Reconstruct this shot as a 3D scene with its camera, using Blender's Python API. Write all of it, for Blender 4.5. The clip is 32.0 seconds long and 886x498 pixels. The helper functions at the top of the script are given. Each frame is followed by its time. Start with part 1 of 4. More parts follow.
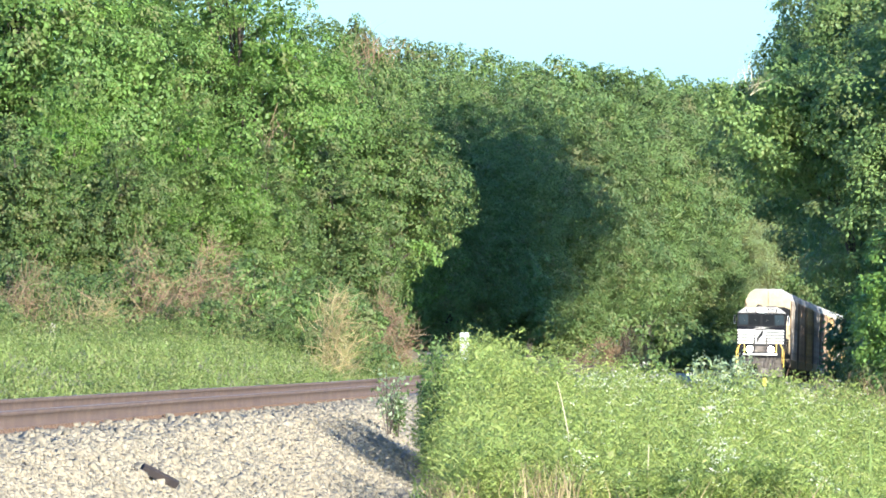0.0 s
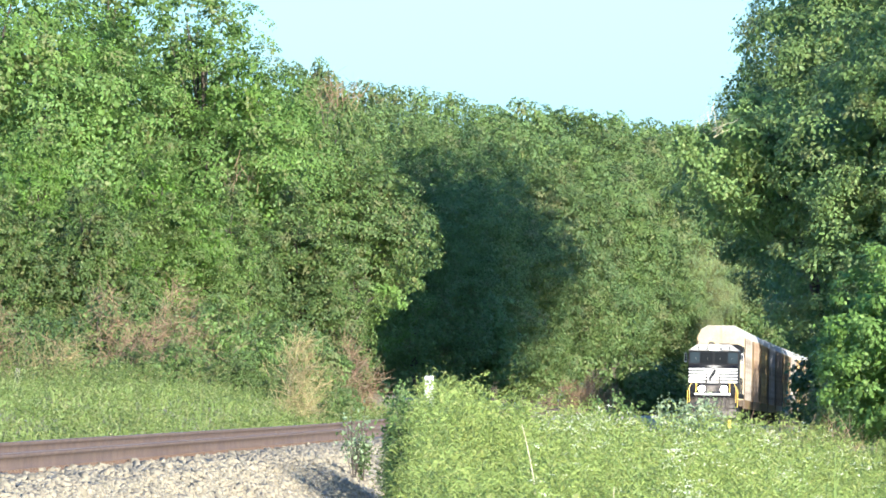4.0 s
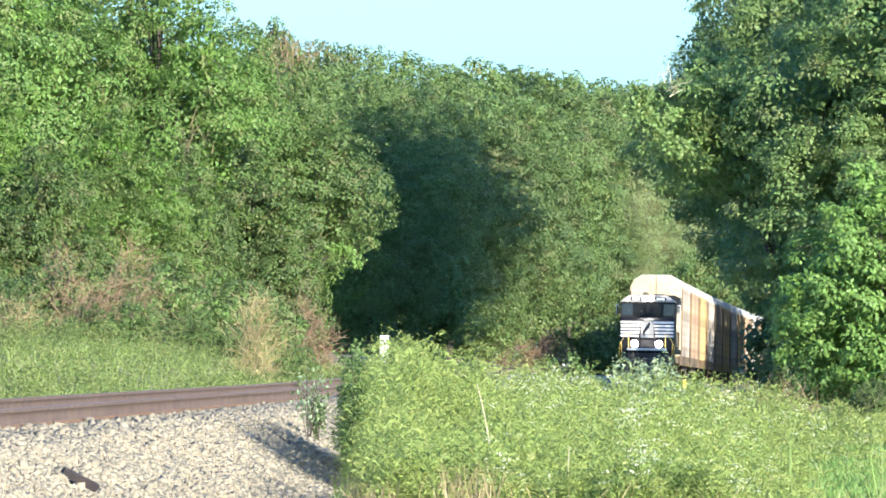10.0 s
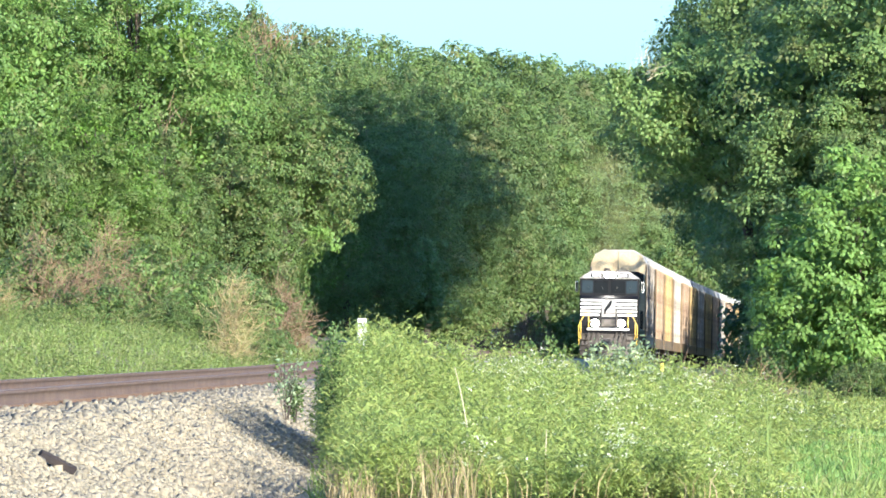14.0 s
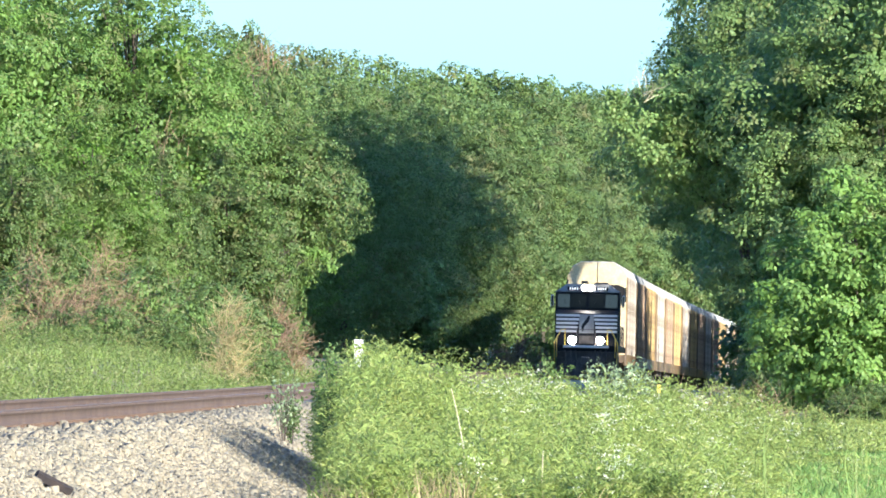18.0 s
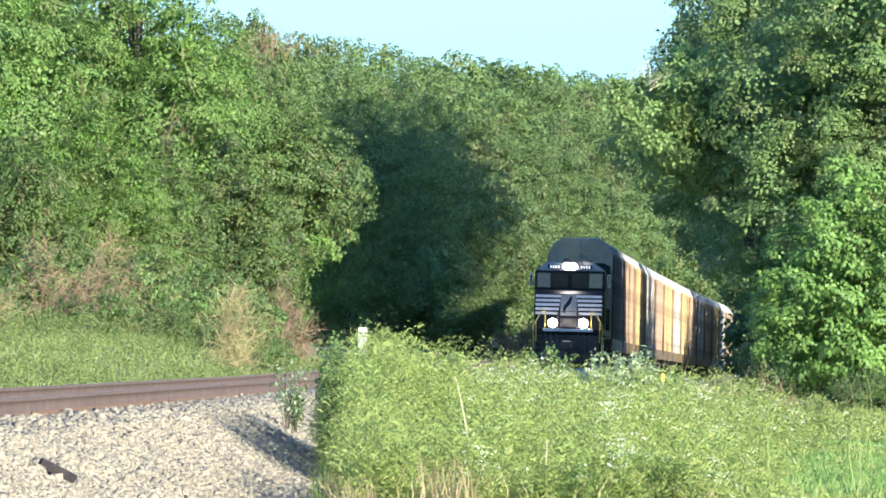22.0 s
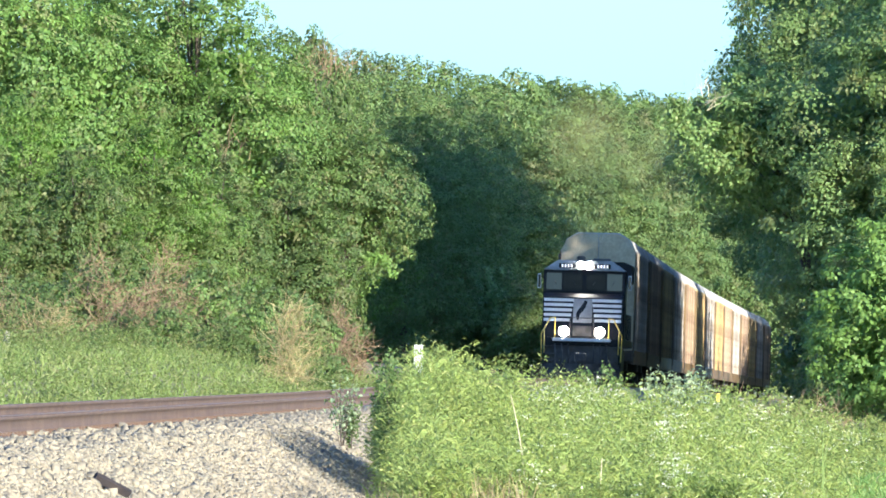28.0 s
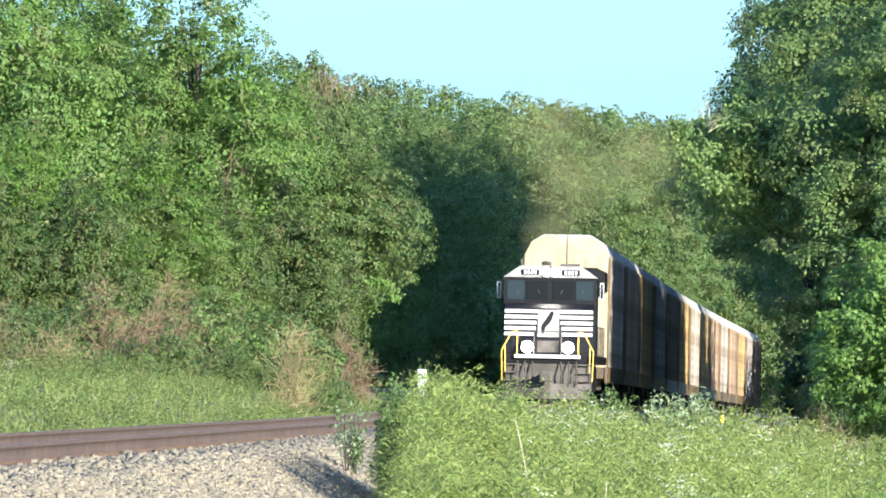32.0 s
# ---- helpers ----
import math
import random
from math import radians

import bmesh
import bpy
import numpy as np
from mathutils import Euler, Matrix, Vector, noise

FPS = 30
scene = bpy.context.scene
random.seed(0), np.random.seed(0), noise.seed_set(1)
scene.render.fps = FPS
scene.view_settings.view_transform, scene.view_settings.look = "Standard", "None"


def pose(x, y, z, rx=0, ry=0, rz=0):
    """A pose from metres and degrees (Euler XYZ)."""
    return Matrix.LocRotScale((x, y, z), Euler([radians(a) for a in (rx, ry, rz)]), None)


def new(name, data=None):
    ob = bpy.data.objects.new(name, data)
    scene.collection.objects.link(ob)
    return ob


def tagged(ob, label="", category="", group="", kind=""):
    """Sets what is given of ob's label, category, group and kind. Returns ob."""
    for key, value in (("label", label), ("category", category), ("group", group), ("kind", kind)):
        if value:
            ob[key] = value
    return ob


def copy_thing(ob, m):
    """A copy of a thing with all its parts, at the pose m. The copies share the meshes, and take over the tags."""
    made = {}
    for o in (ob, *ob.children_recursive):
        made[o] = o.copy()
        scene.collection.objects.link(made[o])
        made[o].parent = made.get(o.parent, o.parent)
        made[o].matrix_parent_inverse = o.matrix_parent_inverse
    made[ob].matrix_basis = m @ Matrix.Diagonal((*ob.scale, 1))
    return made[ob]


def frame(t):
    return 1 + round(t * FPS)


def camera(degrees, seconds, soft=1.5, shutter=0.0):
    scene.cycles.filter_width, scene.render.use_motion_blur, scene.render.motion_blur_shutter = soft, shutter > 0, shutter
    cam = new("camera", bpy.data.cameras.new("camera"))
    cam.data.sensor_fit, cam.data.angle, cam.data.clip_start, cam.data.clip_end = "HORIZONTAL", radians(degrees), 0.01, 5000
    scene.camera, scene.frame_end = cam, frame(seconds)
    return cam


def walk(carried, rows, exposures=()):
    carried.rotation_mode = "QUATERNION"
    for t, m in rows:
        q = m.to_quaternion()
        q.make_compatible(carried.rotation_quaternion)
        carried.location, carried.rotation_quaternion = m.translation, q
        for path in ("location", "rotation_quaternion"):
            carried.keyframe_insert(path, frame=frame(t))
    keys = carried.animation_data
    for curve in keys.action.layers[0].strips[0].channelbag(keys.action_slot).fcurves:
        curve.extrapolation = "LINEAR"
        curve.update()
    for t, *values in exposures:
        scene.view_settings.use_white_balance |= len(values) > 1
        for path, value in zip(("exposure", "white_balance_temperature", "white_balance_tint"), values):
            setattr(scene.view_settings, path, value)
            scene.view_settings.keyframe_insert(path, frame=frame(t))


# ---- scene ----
cam = camera(4.5, 32.0, soft=1.7)
EYE = 0.52
# seconds, yaw, pitch, roll of the hand-held telephoto camera, which stands still
LOOKS = [
    (0.0, 0.0, 0.5283, 0.0), (0.5, -0.0311, 0.6367, 0.0), (1.0, -0.1431, 0.6997, -0.205), (1.5, -0.1674, 0.5985, -0.361),
    (2.0, -0.172, 0.6381, -0.442), (2.5, -0.138, 0.8088, -0.512), (4.5, -0.1898, 0.689, -0.165), (5.0, -0.1443, 0.6363, -0.241),
    (5.5, -0.1491, 0.641, -0.082), (6.0, -0.2698, 0.6207, -0.303), (6.5, -0.3959, 0.6681, -0.396), (7.0, -0.4976, 0.5997, -0.384),
    (7.5, -0.4887, 0.5749, -0.424), (8.0, -0.4701, 0.585, -0.461), (8.5, -0.4272, 0.5903, -0.542), (9.0, -0.438, 0.5663, -0.345),
    (9.5, -0.4553, 0.5542, -0.224), (10.0, -0.4082, 0.5409, -0.165), (10.5, -0.3301, 0.5661, -0.156), (11.0, -0.3132, 0.5931, -0.279),
    (11.5, -0.4316, 0.5801, -0.22), (12.0, -0.5379, 0.5553, -0.106), (12.5, -0.6106, 0.5146, -0.217), (13.0, -0.5942, 0.499, -0.305),
    (13.5, -0.5444, 0.4772, -0.183), (14.0, -0.5206, 0.4549, -0.079), (14.5, -0.5665, 0.4613, -0.144), (16.5, -0.5495, 0.5183, 0.007),
    (17.0, -0.5463, 0.5446, 0.056), (17.5, -0.5515, 0.546, -0.005), (18.0, -0.5369, 0.5634, 0.015), (18.5, -0.5188, 0.6158, 0.052),
    (19.0, -0.514, 0.6032, 0.175), (19.5, -0.496, 0.5699, 0.193), (20.0, -0.5189, 0.5453, 0.222), (20.5, -0.5505, 0.5665, 0.215),
    (21.0, -0.561, 0.5552, 0.128), (21.5, -0.5369, 0.5002, 0.177), (22.0, -0.5156, 0.504, 0.1), (22.5, -0.5039, 0.5788, 0.235),
    (23.0, -0.5085, 0.4786, 0.211), (23.5, -0.4902, 0.4783, 0.243), (24.0, -0.4301, 0.5141, 0.208), (24.5, -0.3756, 0.6053, 0.262),
    (25.0, -0.2999, 0.6173, 0.107), (25.5, -0.2887, 0.613, 0.324), (27.5, -0.1799, 0.62, 0.367), (28.0, -0.2275, 0.5921, 0.615),
    (28.5, -0.2842, 0.6072, 0.594), (29.0, -0.3187, 0.6295, 0.345), (29.5, -0.2914, 0.6466, 0.323), (30.0, -0.2347, 0.5767, 0.243),
    (30.5, -0.1998, 0.5931, 0.05), (31.0, -0.1896, 0.6553, 0.117), (31.5, -0.2111, 0.6767, 0.06), (32.0, -0.2139, 0.715, 0.053),
]
walk(cam, [(t, pose(0, 0, EYE, 90 + pitch, 0, yaw) @ pose(0, 0, 0, 0, 0, roll)) for t, yaw, pitch, roll in LOOKS],
     exposures=[(0.0, 1.57), (13.0, 1.54), (20.0, 1.53), (28.0, 1.53), (30.0, 1.47), (32.0, 1.31)])

# ---- light ----
SUN_AZ, SUN_EL = 32.0, 15.0   # degrees to the right of straight behind the camera; above the horizon
world = bpy.data.worlds.new("sky")
scene.world = world
world.use_nodes = True
wn = world.node_tree.nodes
sky = wn.new("ShaderNodeTexSky")
sky.sky_type = "NISHITA"
sky.sun_disc = False
sky.sun_elevation = radians(SUN_EL)
sky.sun_rotation = radians(180 - SUN_AZ)
sky.air_density, sky.dust_density, sky.ozone_density = 1.0, 1.1, 2.5
wn["Background"].inputs["Strength"].default_value = 0.114
tint = wn.new("ShaderNodeMix")
tint.data_type, tint.blend_type = "RGBA", "MULTIPLY"
tint.inputs["Factor"].default_value, tint.inputs["B"].default_value = 1.0, (0.56, 0.93, 1.5, 1)
world.node_tree.links.new(sky.outputs[0], tint.inputs["A"])
world.node_tree.links.new(tint.outputs["Result"], wn["Background"].inputs[0])
sun = new("sun", bpy.data.lights.new("sun", "SUN"))
sun.data.energy, sun.data.angle, sun.data.color = 4.8, radians(0.6), (1.0, 0.94, 0.85)
sd = Vector((math.sin(radians(SUN_AZ)) * math.cos(radians(SUN_EL)), -math.cos(radians(SUN_AZ)) * math.cos(radians(SUN_EL)), math.sin(radians(SUN_EL))))
sun.matrix_world = Matrix.Translation(sd * 100) @ sd.to_track_quat("Z", "Y").to_matrix().to_4x4()


# ---- materials ----
def mat(name, base, rough=0.6, metal=0.0, vary=0.15, scale=3.0, fine=40.0, bump=0.2, bump_dist=0.01, other=None, coords="Object", island=0.0, thing=0.0):
    """A surface with two scales of variation. other: a second colour that patches of the coarse noise take on."""
    m = bpy.data.materials.new(name)
    m.use_nodes = True
    nt = m.node_tree
    n, l = nt.nodes, nt.links
    p = n["Principled BSDF"]
    p.inputs["Roughness"].default_value, p.inputs["Metallic"].default_value = rough, metal
    tc = n.new("ShaderNodeTexCoord")
    a, b = n.new("ShaderNodeTexNoise"), n.new("ShaderNodeTexNoise")
    a.inputs["Scale"].default_value, b.inputs["Scale"].default_value = scale, fine
    a.inputs["Detail"].default_value, b.inputs["Detail"].default_value = 5, 4
    l.new(tc.outputs[coords], a.inputs["Vector"]), l.new(tc.outputs[coords], b.inputs["Vector"])
    ramp = n.new("ShaderNodeMapRange")
    ramp.inputs["From Min"].default_value, ramp.inputs["From Max"].default_value = 0.38, 0.64
    l.new(a.outputs["Fac"], ramp.inputs["Value"])
    mix = n.new("ShaderNodeMix")
    mix.data_type = "RGBA"
    dark = tuple(c * (1 - vary) for c in base)
    mix.inputs["A"].default_value, mix.inputs["B"].default_value = (*(other or dark), 1), (*base, 1)
    l.new(ramp.outputs["Result"], mix.inputs["Factor"])
    hsv = n.new("ShaderNodeHueSaturation")
    l.new(mix.outputs["Result"], hsv.inputs["Color"])
    value = n.new("ShaderNodeMapRange")
    value.inputs["From Min"].default_value, value.inputs["From Max"].default_value = 0.3, 0.7
    value.inputs["To Min"].default_value, value.inputs["To Max"].default_value = 1 - vary, 1 + vary
    l.new(b.outputs["Fac"], value.inputs["Value"])
    out = value.outputs["Result"]
    for amount, kind in ((island, "ShaderNodeNewGeometry"), (thing, "ShaderNodeObjectInfo")):
        if amount:
            src = n.new(kind)
            r = n.new("ShaderNodeMapRange")
            r.inputs["To Min"].default_value, r.inputs["To Max"].default_value = 1 - amount, 1 + amount
            l.new(src.outputs["Random Per Island" if island and kind.endswith("Geometry") else "Random"], r.inputs["Value"])
            mul = n.new("ShaderNodeMath")
            mul.operation = "MULTIPLY"
            l.new(out, mul.inputs[0]), l.new(r.outputs["Result"], mul.inputs[1])
            out = mul.outputs[0]
    l.new(out, hsv.inputs["Value"])
    l.new(hsv.outputs["Color"], p.inputs["Base Color"])
    if bump:
        bp = n.new("ShaderNodeBump")
        bp.inputs["Strength"].default_value, bp.inputs["Distance"].default_value = bump, bump_dist
        l.new(b.outputs["Fac"], bp.inputs["Height"]), l.new(bp.outputs["Normal"], p.inputs["Normal"])
    return m


def leafy(name, a, b, translucent=0.42, rough=0.55, patch=0.35, spread=0.3, warm=None, third=None):
    """Leaves: two greens in patches, every leaf a little different, some light passing through."""
    m = mat(name, a, rough, other=b, scale=patch, fine=2.5, vary=0.12, bump=0, island=spread, thing=0.22)
    nt = m.node_tree
    n, l = nt.nodes, nt.links
    p = n["Principled BSDF"]
    p.inputs["Specular IOR Level"].default_value = 0.22
    colour = p.inputs["Base Color"].links[0].from_socket
    if third:
        tc = n.new("ShaderNodeTexCoord")
        spots = n.new("ShaderNodeTexNoise")
        spots.inputs["Scale"].default_value, spots.inputs["Detail"].default_value = patch * 2.1, 3
        l.new(tc.outputs["Object"], spots.inputs["Vector"])
        pick = n.new("ShaderNodeMapRange")
        pick.inputs["From Min"].default_value, pick.inputs["From Max"].default_value = 0.55, 0.68
        l.new(spots.outputs["Fac"], pick.inputs["Value"])
        mx = n.new("ShaderNodeMix")
        mx.data_type = "RGBA"
        mx.inputs["B"].default_value = (*third, 1)
        l.new(pick.outputs["Result"], mx.inputs["Factor"]), l.new(colour, mx.inputs["A"])
        colour = mx.outputs["Result"]
        l.new(colour, p.inputs["Base Color"])
    if warm:
        g = n.new("ShaderNodeNewGeometry")
        pick = n.new("ShaderNodeMapRange")
        pick.inputs["From Min"].default_value, pick.inputs["From Max"].default_value = 0.86, 0.98
        l.new(g.outputs["Random Per Island"], pick.inputs["Value"])
        mx = n.new("ShaderNodeMix")
        mx.data_type = "RGBA"
        mx.inputs["B"].default_value = (*warm, 1)
        l.new(pick.outputs["Result"], mx.inputs["Factor"]), l.new(colour, mx.inputs["A"])
        colour = mx.outputs["Result"]
        l.new(colour, p.inputs["Base Color"])
    t = n.new("ShaderNodeBsdfTranslucent")
    l.new(colour, t.inputs["Color"])
    mixer = n.new("ShaderNodeMixShader")
    mixer.inputs["Fac"].default_value = translucent
    l.new(p.outputs[0], mixer.inputs[1]), l.new(t.outputs[0], mixer.inputs[2])
    l.new(mixer.outputs[0], n["Material Output"].inputs["Surface"])
    p.inputs["Specular IOR Level"].default_value = 0.35
    return m


def glow(name, colour, strength):
    m = bpy.data.materials.new(name)
    m.use_nodes = True
    p = m.node_tree.nodes["Principled BSDF"]
    p.inputs["Base Color"].default_value = (*colour, 1)
    p.inputs["Emission Color"].default_value, p.inputs["Emission Strength"].default_value = (*colour, 1), strength
    return m


LEAF_TREE = leafy("leaves_broad", (0.146, 0.258, 0.05), (0.112, 0.195, 0.05), warm=(0.22, 0.27, 0.095), third=(0.19, 0.205, 0.08), spread=0.2)
LEAF_ELM = leafy("leaves_elm", (0.138, 0.272, 0.04), (0.14, 0.208, 0.055), warm=(0.22, 0.27, 0.095), third=(0.178, 0.19, 0.075), spread=0.2)
LEAF_DARK = leafy("leaves_dark", (0.2, 0.3, 0.088), (0.15, 0.245, 0.076), warm=(0.265, 0.32, 0.12), third=(0.205, 0.23, 0.09), spread=0.16)
LEAF_FAR = leafy("leaves_far", (0.152, 0.228, 0.062), (0.112, 0.184, 0.06), warm=(0.21, 0.24, 0.09), third=(0.19, 0.198, 0.083), spread=0.2)
LEAF_SHRUB = leafy("leaves_shrub", (0.139, 0.223, 0.052), (0.105, 0.168, 0.052), warm=(0.210, 0.218, 0.084), third=(0.176, 0.176, 0.076), patch=0.6)
LEAF_BRIGHT = leafy("leaves_bright", (0.165, 0.28, 0.06), (0.12, 0.21, 0.05), warm=(0.22, 0.32, 0.09), spread=0.2)
LEAF_WEED = leafy("leaves_weed", (0.33, 0.405, 0.1), (0.245, 0.33, 0.085), translucent=0.46, patch=0.9, spread=0.26, warm=(0.42, 0.43, 0.15), third=(0.35, 0.385, 0.1))
LEAF_PALE = leafy("leaves_pale", (0.3, 0.37, 0.2), (0.22, 0.29, 0.15), patch=1.5)
GRASS = leafy("grass_blades", (0.22, 0.29, 0.072), (0.165, 0.235, 0.062), patch=0.5, warm=(0.34, 0.34, 0.15), third=(0.27, 0.29, 0.1))
LAWN = leafy("lawn_blades", (0.19, 0.32, 0.075), (0.15, 0.265, 0.065), patch=0.4, spread=0.15)
STRAW = leafy("dry_stems", (0.37, 0.29, 0.14), (0.23, 0.175, 0.085), translucent=0.15, patch=1.0)
TWIG = mat("dry_twigs", (0.23, 0.155, 0.08), 0.9, other=(0.17, 0.11, 0.07), scale=1.0, island=0.3, bump=0)
BARK = mat("bark", (0.09, 0.07, 0.05), 0.95, other=(0.06, 0.05, 0.04), scale=2.0, fine=14, bump=0.7, bump_dist=0.04)
PALE_STEM = mat("bleached_stems", (0.5, 0.45, 0.3), 0.85, other=(0.4, 0.35, 0.22), bump=0)
PETAL = mat("petals", (0.52, 0.54, 0.37), 0.7, vary=0.08, island=0.15, bump=0)
SOIL = mat("soil_and_thatch", (0.13, 0.14, 0.05), 0.95, other=(0.16, 0.13, 0.07), scale=0.25, fine=6, bump=0.6, bump_dist=0.08)
STONE = mat("limestone_ballast", (0.258, 0.216, 0.143), 0.92, other=(0.187, 0.164, 0.114), scale=1.2, fine=60, vary=0.12, island=0.24, thing=0.2, bump=0.2)
GRIT = mat("ballast_bed", (0.42, 0.375, 0.3), 0.95, other=(0.33, 0.29, 0.23), scale=8, fine=30, vary=0.2, bump=0.6, bump_dist=0.02)
RUST = mat("rusty_rail", (0.125, 0.078, 0.05), 0.92, metal=0.0, other=(0.085, 0.052, 0.036), scale=1.4, fine=50, vary=0.2, bump=0.3)
SHINE = mat("worn_railhead", (0.2, 0.15, 0.115), 0.6, metal=0.3, other=(0.15, 0.11, 0.085), scale=2, fine=60, bump=0.1)
TIE = mat("creosoted_tie", (0.085, 0.062, 0.045), 0.95, other=(0.14, 0.11, 0.085), scale=3, fine=30, bump=0.6, thing=0.3)


# ---- mesh helpers ----
def part(name, bm, material, parent=None, label=""):
    me = bpy.data.meshes.new(name)
    bm.to_mesh(me)
    bm.free()
    me.materials.append(material)
    ob = new(name, me)
    if parent:
        ob.parent = parent
    if label:
        ob["label"] = label
    return ob


def raw(name, verts, faces, material, parent=None, smooth=False):
    """A mesh object from arrays; faces is an array of triangles or quads."""
    verts, faces = np.asarray(verts, dtype=np.float32), np.asarray(faces, dtype=np.int32)
    me = bpy.data.meshes.new(name)
    k = faces.shape[1]
    me.vertices.add(len(verts)), me.loops.add(faces.size), me.polygons.add(len(faces))
    me.vertices.foreach_set("co", verts.ravel())
    me.loops.foreach_set("vertex_index", faces.ravel())
    me.polygons.foreach_set("loop_start", np.arange(0, faces.size, k, dtype=np.int32))
    if smooth:
        me.polygons.foreach_set("use_smooth", np.ones(len(faces), dtype=bool))
    me.update(calc_edges=True)
    me.materials.append(material)
    ob = new(name, me)
    if parent:
        ob.parent = parent
    return ob


def unit(v):
    return v / np.maximum(np.linalg.norm(v, axis=1, keepdims=True), 1e-9)


def leaf_mesh(rng, at, facing, length, width=0.55, droop=0.25, along=None):
    """One folded four-sided leaf at every point, its upper side along facing; along: where the leaves point, if not anywhere."""
    n = len(at)
    if along is None:
        along = unit(np.cross(facing, unit(rng.normal(size=(n, 3)))) + np.array([0, 0, -droop]))
    side = unit(np.cross(facing, along))
    up = np.cross(along, side)
    size = (np.broadcast_to(length, n) * rng.uniform(0.65, 1.35, n))[:, None]
    mid = at + along * size * 0.45
    fold = up * size * 0.1
    v = np.stack([at, mid + side * size * width / 2 + fold, at + along * size, mid - side * size * width / 2 + fold], 1).reshape(-1, 3)
    return v, np.arange(4 * n).reshape(-1, 4)


def on_ball(rng, n):
    return unit(rng.normal(size=(n, 3)))


def stick(bm, a, b, ra, rb, seg=6):
    a, b = Vector(a), Vector(b)
    q = (b - a).to_track_quat("Z", "Y").to_matrix()
    rings = []
    for p, r in ((a, ra), (b, rb)):
        rings.append([bm.verts.new(p + q @ Vector((r * math.cos(i * math.tau / seg), r * math.sin(i * math.tau / seg), 0))) for i in range(seg)])
    for i in range(seg):
        bm.faces.new((rings[0][i], rings[0][(i + 1) % seg], rings[1][(i + 1) % seg], rings[1][i]))
    bm.faces.new(rings[1])
    bm.faces.new(rings[0][::-1])


def block(bm, x0, x1, y0, y1, z0, z1, bevel=0.0):
    r = bmesh.ops.create_cube(bm, size=1, matrix=Matrix.Translation(((x0 + x1) / 2, (y0 + y1) / 2, (z0 + z1) / 2)) @ Matrix.Diagonal((x1 - x0, y1 - y0, z1 - z0, 1)))
    if bevel:
        es = {e for v in r["verts"] for e in v.link_edges}
        bmesh.ops.bevel(bm, geom=list(es), offset=bevel, segments=2, affect="EDGES", profile=0.6)


def prism(bm, outline, a, b, axis="y"):
    """An outline (u, v) drawn out from a to b: along y it lies in x, z; along x in y, z; along z in x, y."""
    def at(u, v, w):
        return {"y": (u, w, v), "x": (w, u, v), "z": (u, v, w)}[axis]
    lo, hi = [bm.verts.new(at(u, v, a)) for u, v in outline], [bm.verts.new(at(u, v, b)) for u, v in outline]
    k = len(outline)
    for i in range(k):
        bm.faces.new((lo[i], lo[(i + 1) % k], hi[(i + 1) % k], hi[i]))
    bm.faces.new(lo[::-1])
    bm.faces.new(hi)
    bmesh.ops.recalc_face_normals(bm, faces=bm.faces)


# ---- plan: the track and the lie of the land ----
def track_x(y):
    return -8.4 + 0.03054 * y + 0.0000128 * y * y


def smooth(a, b, v):
    t = np.clip((v - a) / (b - a), 0, 1)
    return t * t * (3 - 2 * t)


def rail_z(y):
    y = np.asarray(y, dtype=float)
    fall = (np.sqrt((y - 412) ** 2 + 7931) + y - 412) / 2
    return -0.015 + 0.24 * smooth(200, 400, y) - 0.0042 * fall


def wobble(x, y, s):
    return np.sin(x * s + 1.3) * np.cos(y * s * 0.8 + 0.4) + 0.5 * np.sin(x * s * 2.3 - y * s * 1.9)


def ground_z(x, y):
    x, y = np.asarray(x, dtype=float), np.asarray(y, dtype=float)
    off = x - track_x(y)
    rail = rail_z(y)
    field = np.where(off > 0, np.minimum(-1.2, rail - 1.1), rail - 0.5 + 1.05 * smooth(3.2, 7.5, -off) + 0.02 * np.clip(-off - 7, 0, 60))
    bed = rail - 0.36 - 0.5 * np.clip(np.abs(off) - 2.0, 0, 3)
    z = np.where(off > 0, np.maximum(field, bed), np.where(-off < 2.6, bed, np.maximum(field, np.minimum(bed, field))))
    z = np.where(np.abs(off) < 2.3, bed, z)
    return z + 0.05 * wobble(x, y, 0.35) * smooth(3.5, 6, np.abs(off))


def place(px, py, y):
    """A place y metres ahead, by where it stands in the opening view."""
    return Vector(((px - 784) / 19956 * y, y, EYE + (625 - py) / 19956 * y))


ys = np.concatenate([np.arange(-60, 70, 8), np.arange(70, 300, 1.6), np.arange(300, 1040, 7.0), np.array([1100, 1200, 1400, 1800, 2600, 4500])])
offs = np.concatenate([np.array([-4000, -1500, -500, -200, -110, -70, -45, -30, -22]), np.arange(-17, -4, 1.0), np.arange(-4, 5.01, 0.4), np.arange(6, 17, 1.0), np.array([19, 22, 26, 31, 38, 48, 60, 80, 110, 200, 500, 1500, 4000])])
gx = np.array([[track_x(min(y, 1300)) + o for o in offs] for y in ys])
gy = np.repeat(ys[:, None], len(offs), 1)
gz = ground_z(gx, gy)
gz = np.where(gy > 1300, gz[ys <= 1300][-1][None, :], gz)
idx = np.arange(gx.size).reshape(gx.shape)
quads = np.stack([idx[:-1, :-1], idx[:-1, 1:], idx[1:, 1:], idx[1:, :-1]], -1).reshape(-1, 4)
ground = raw("ground", np.stack([gx, gy, gz], -1).reshape(-1, 3), quads, SOIL, smooth=True)
tagged(ground, "weedy earth with thatch along a railway bank", "ground", kind="structure")


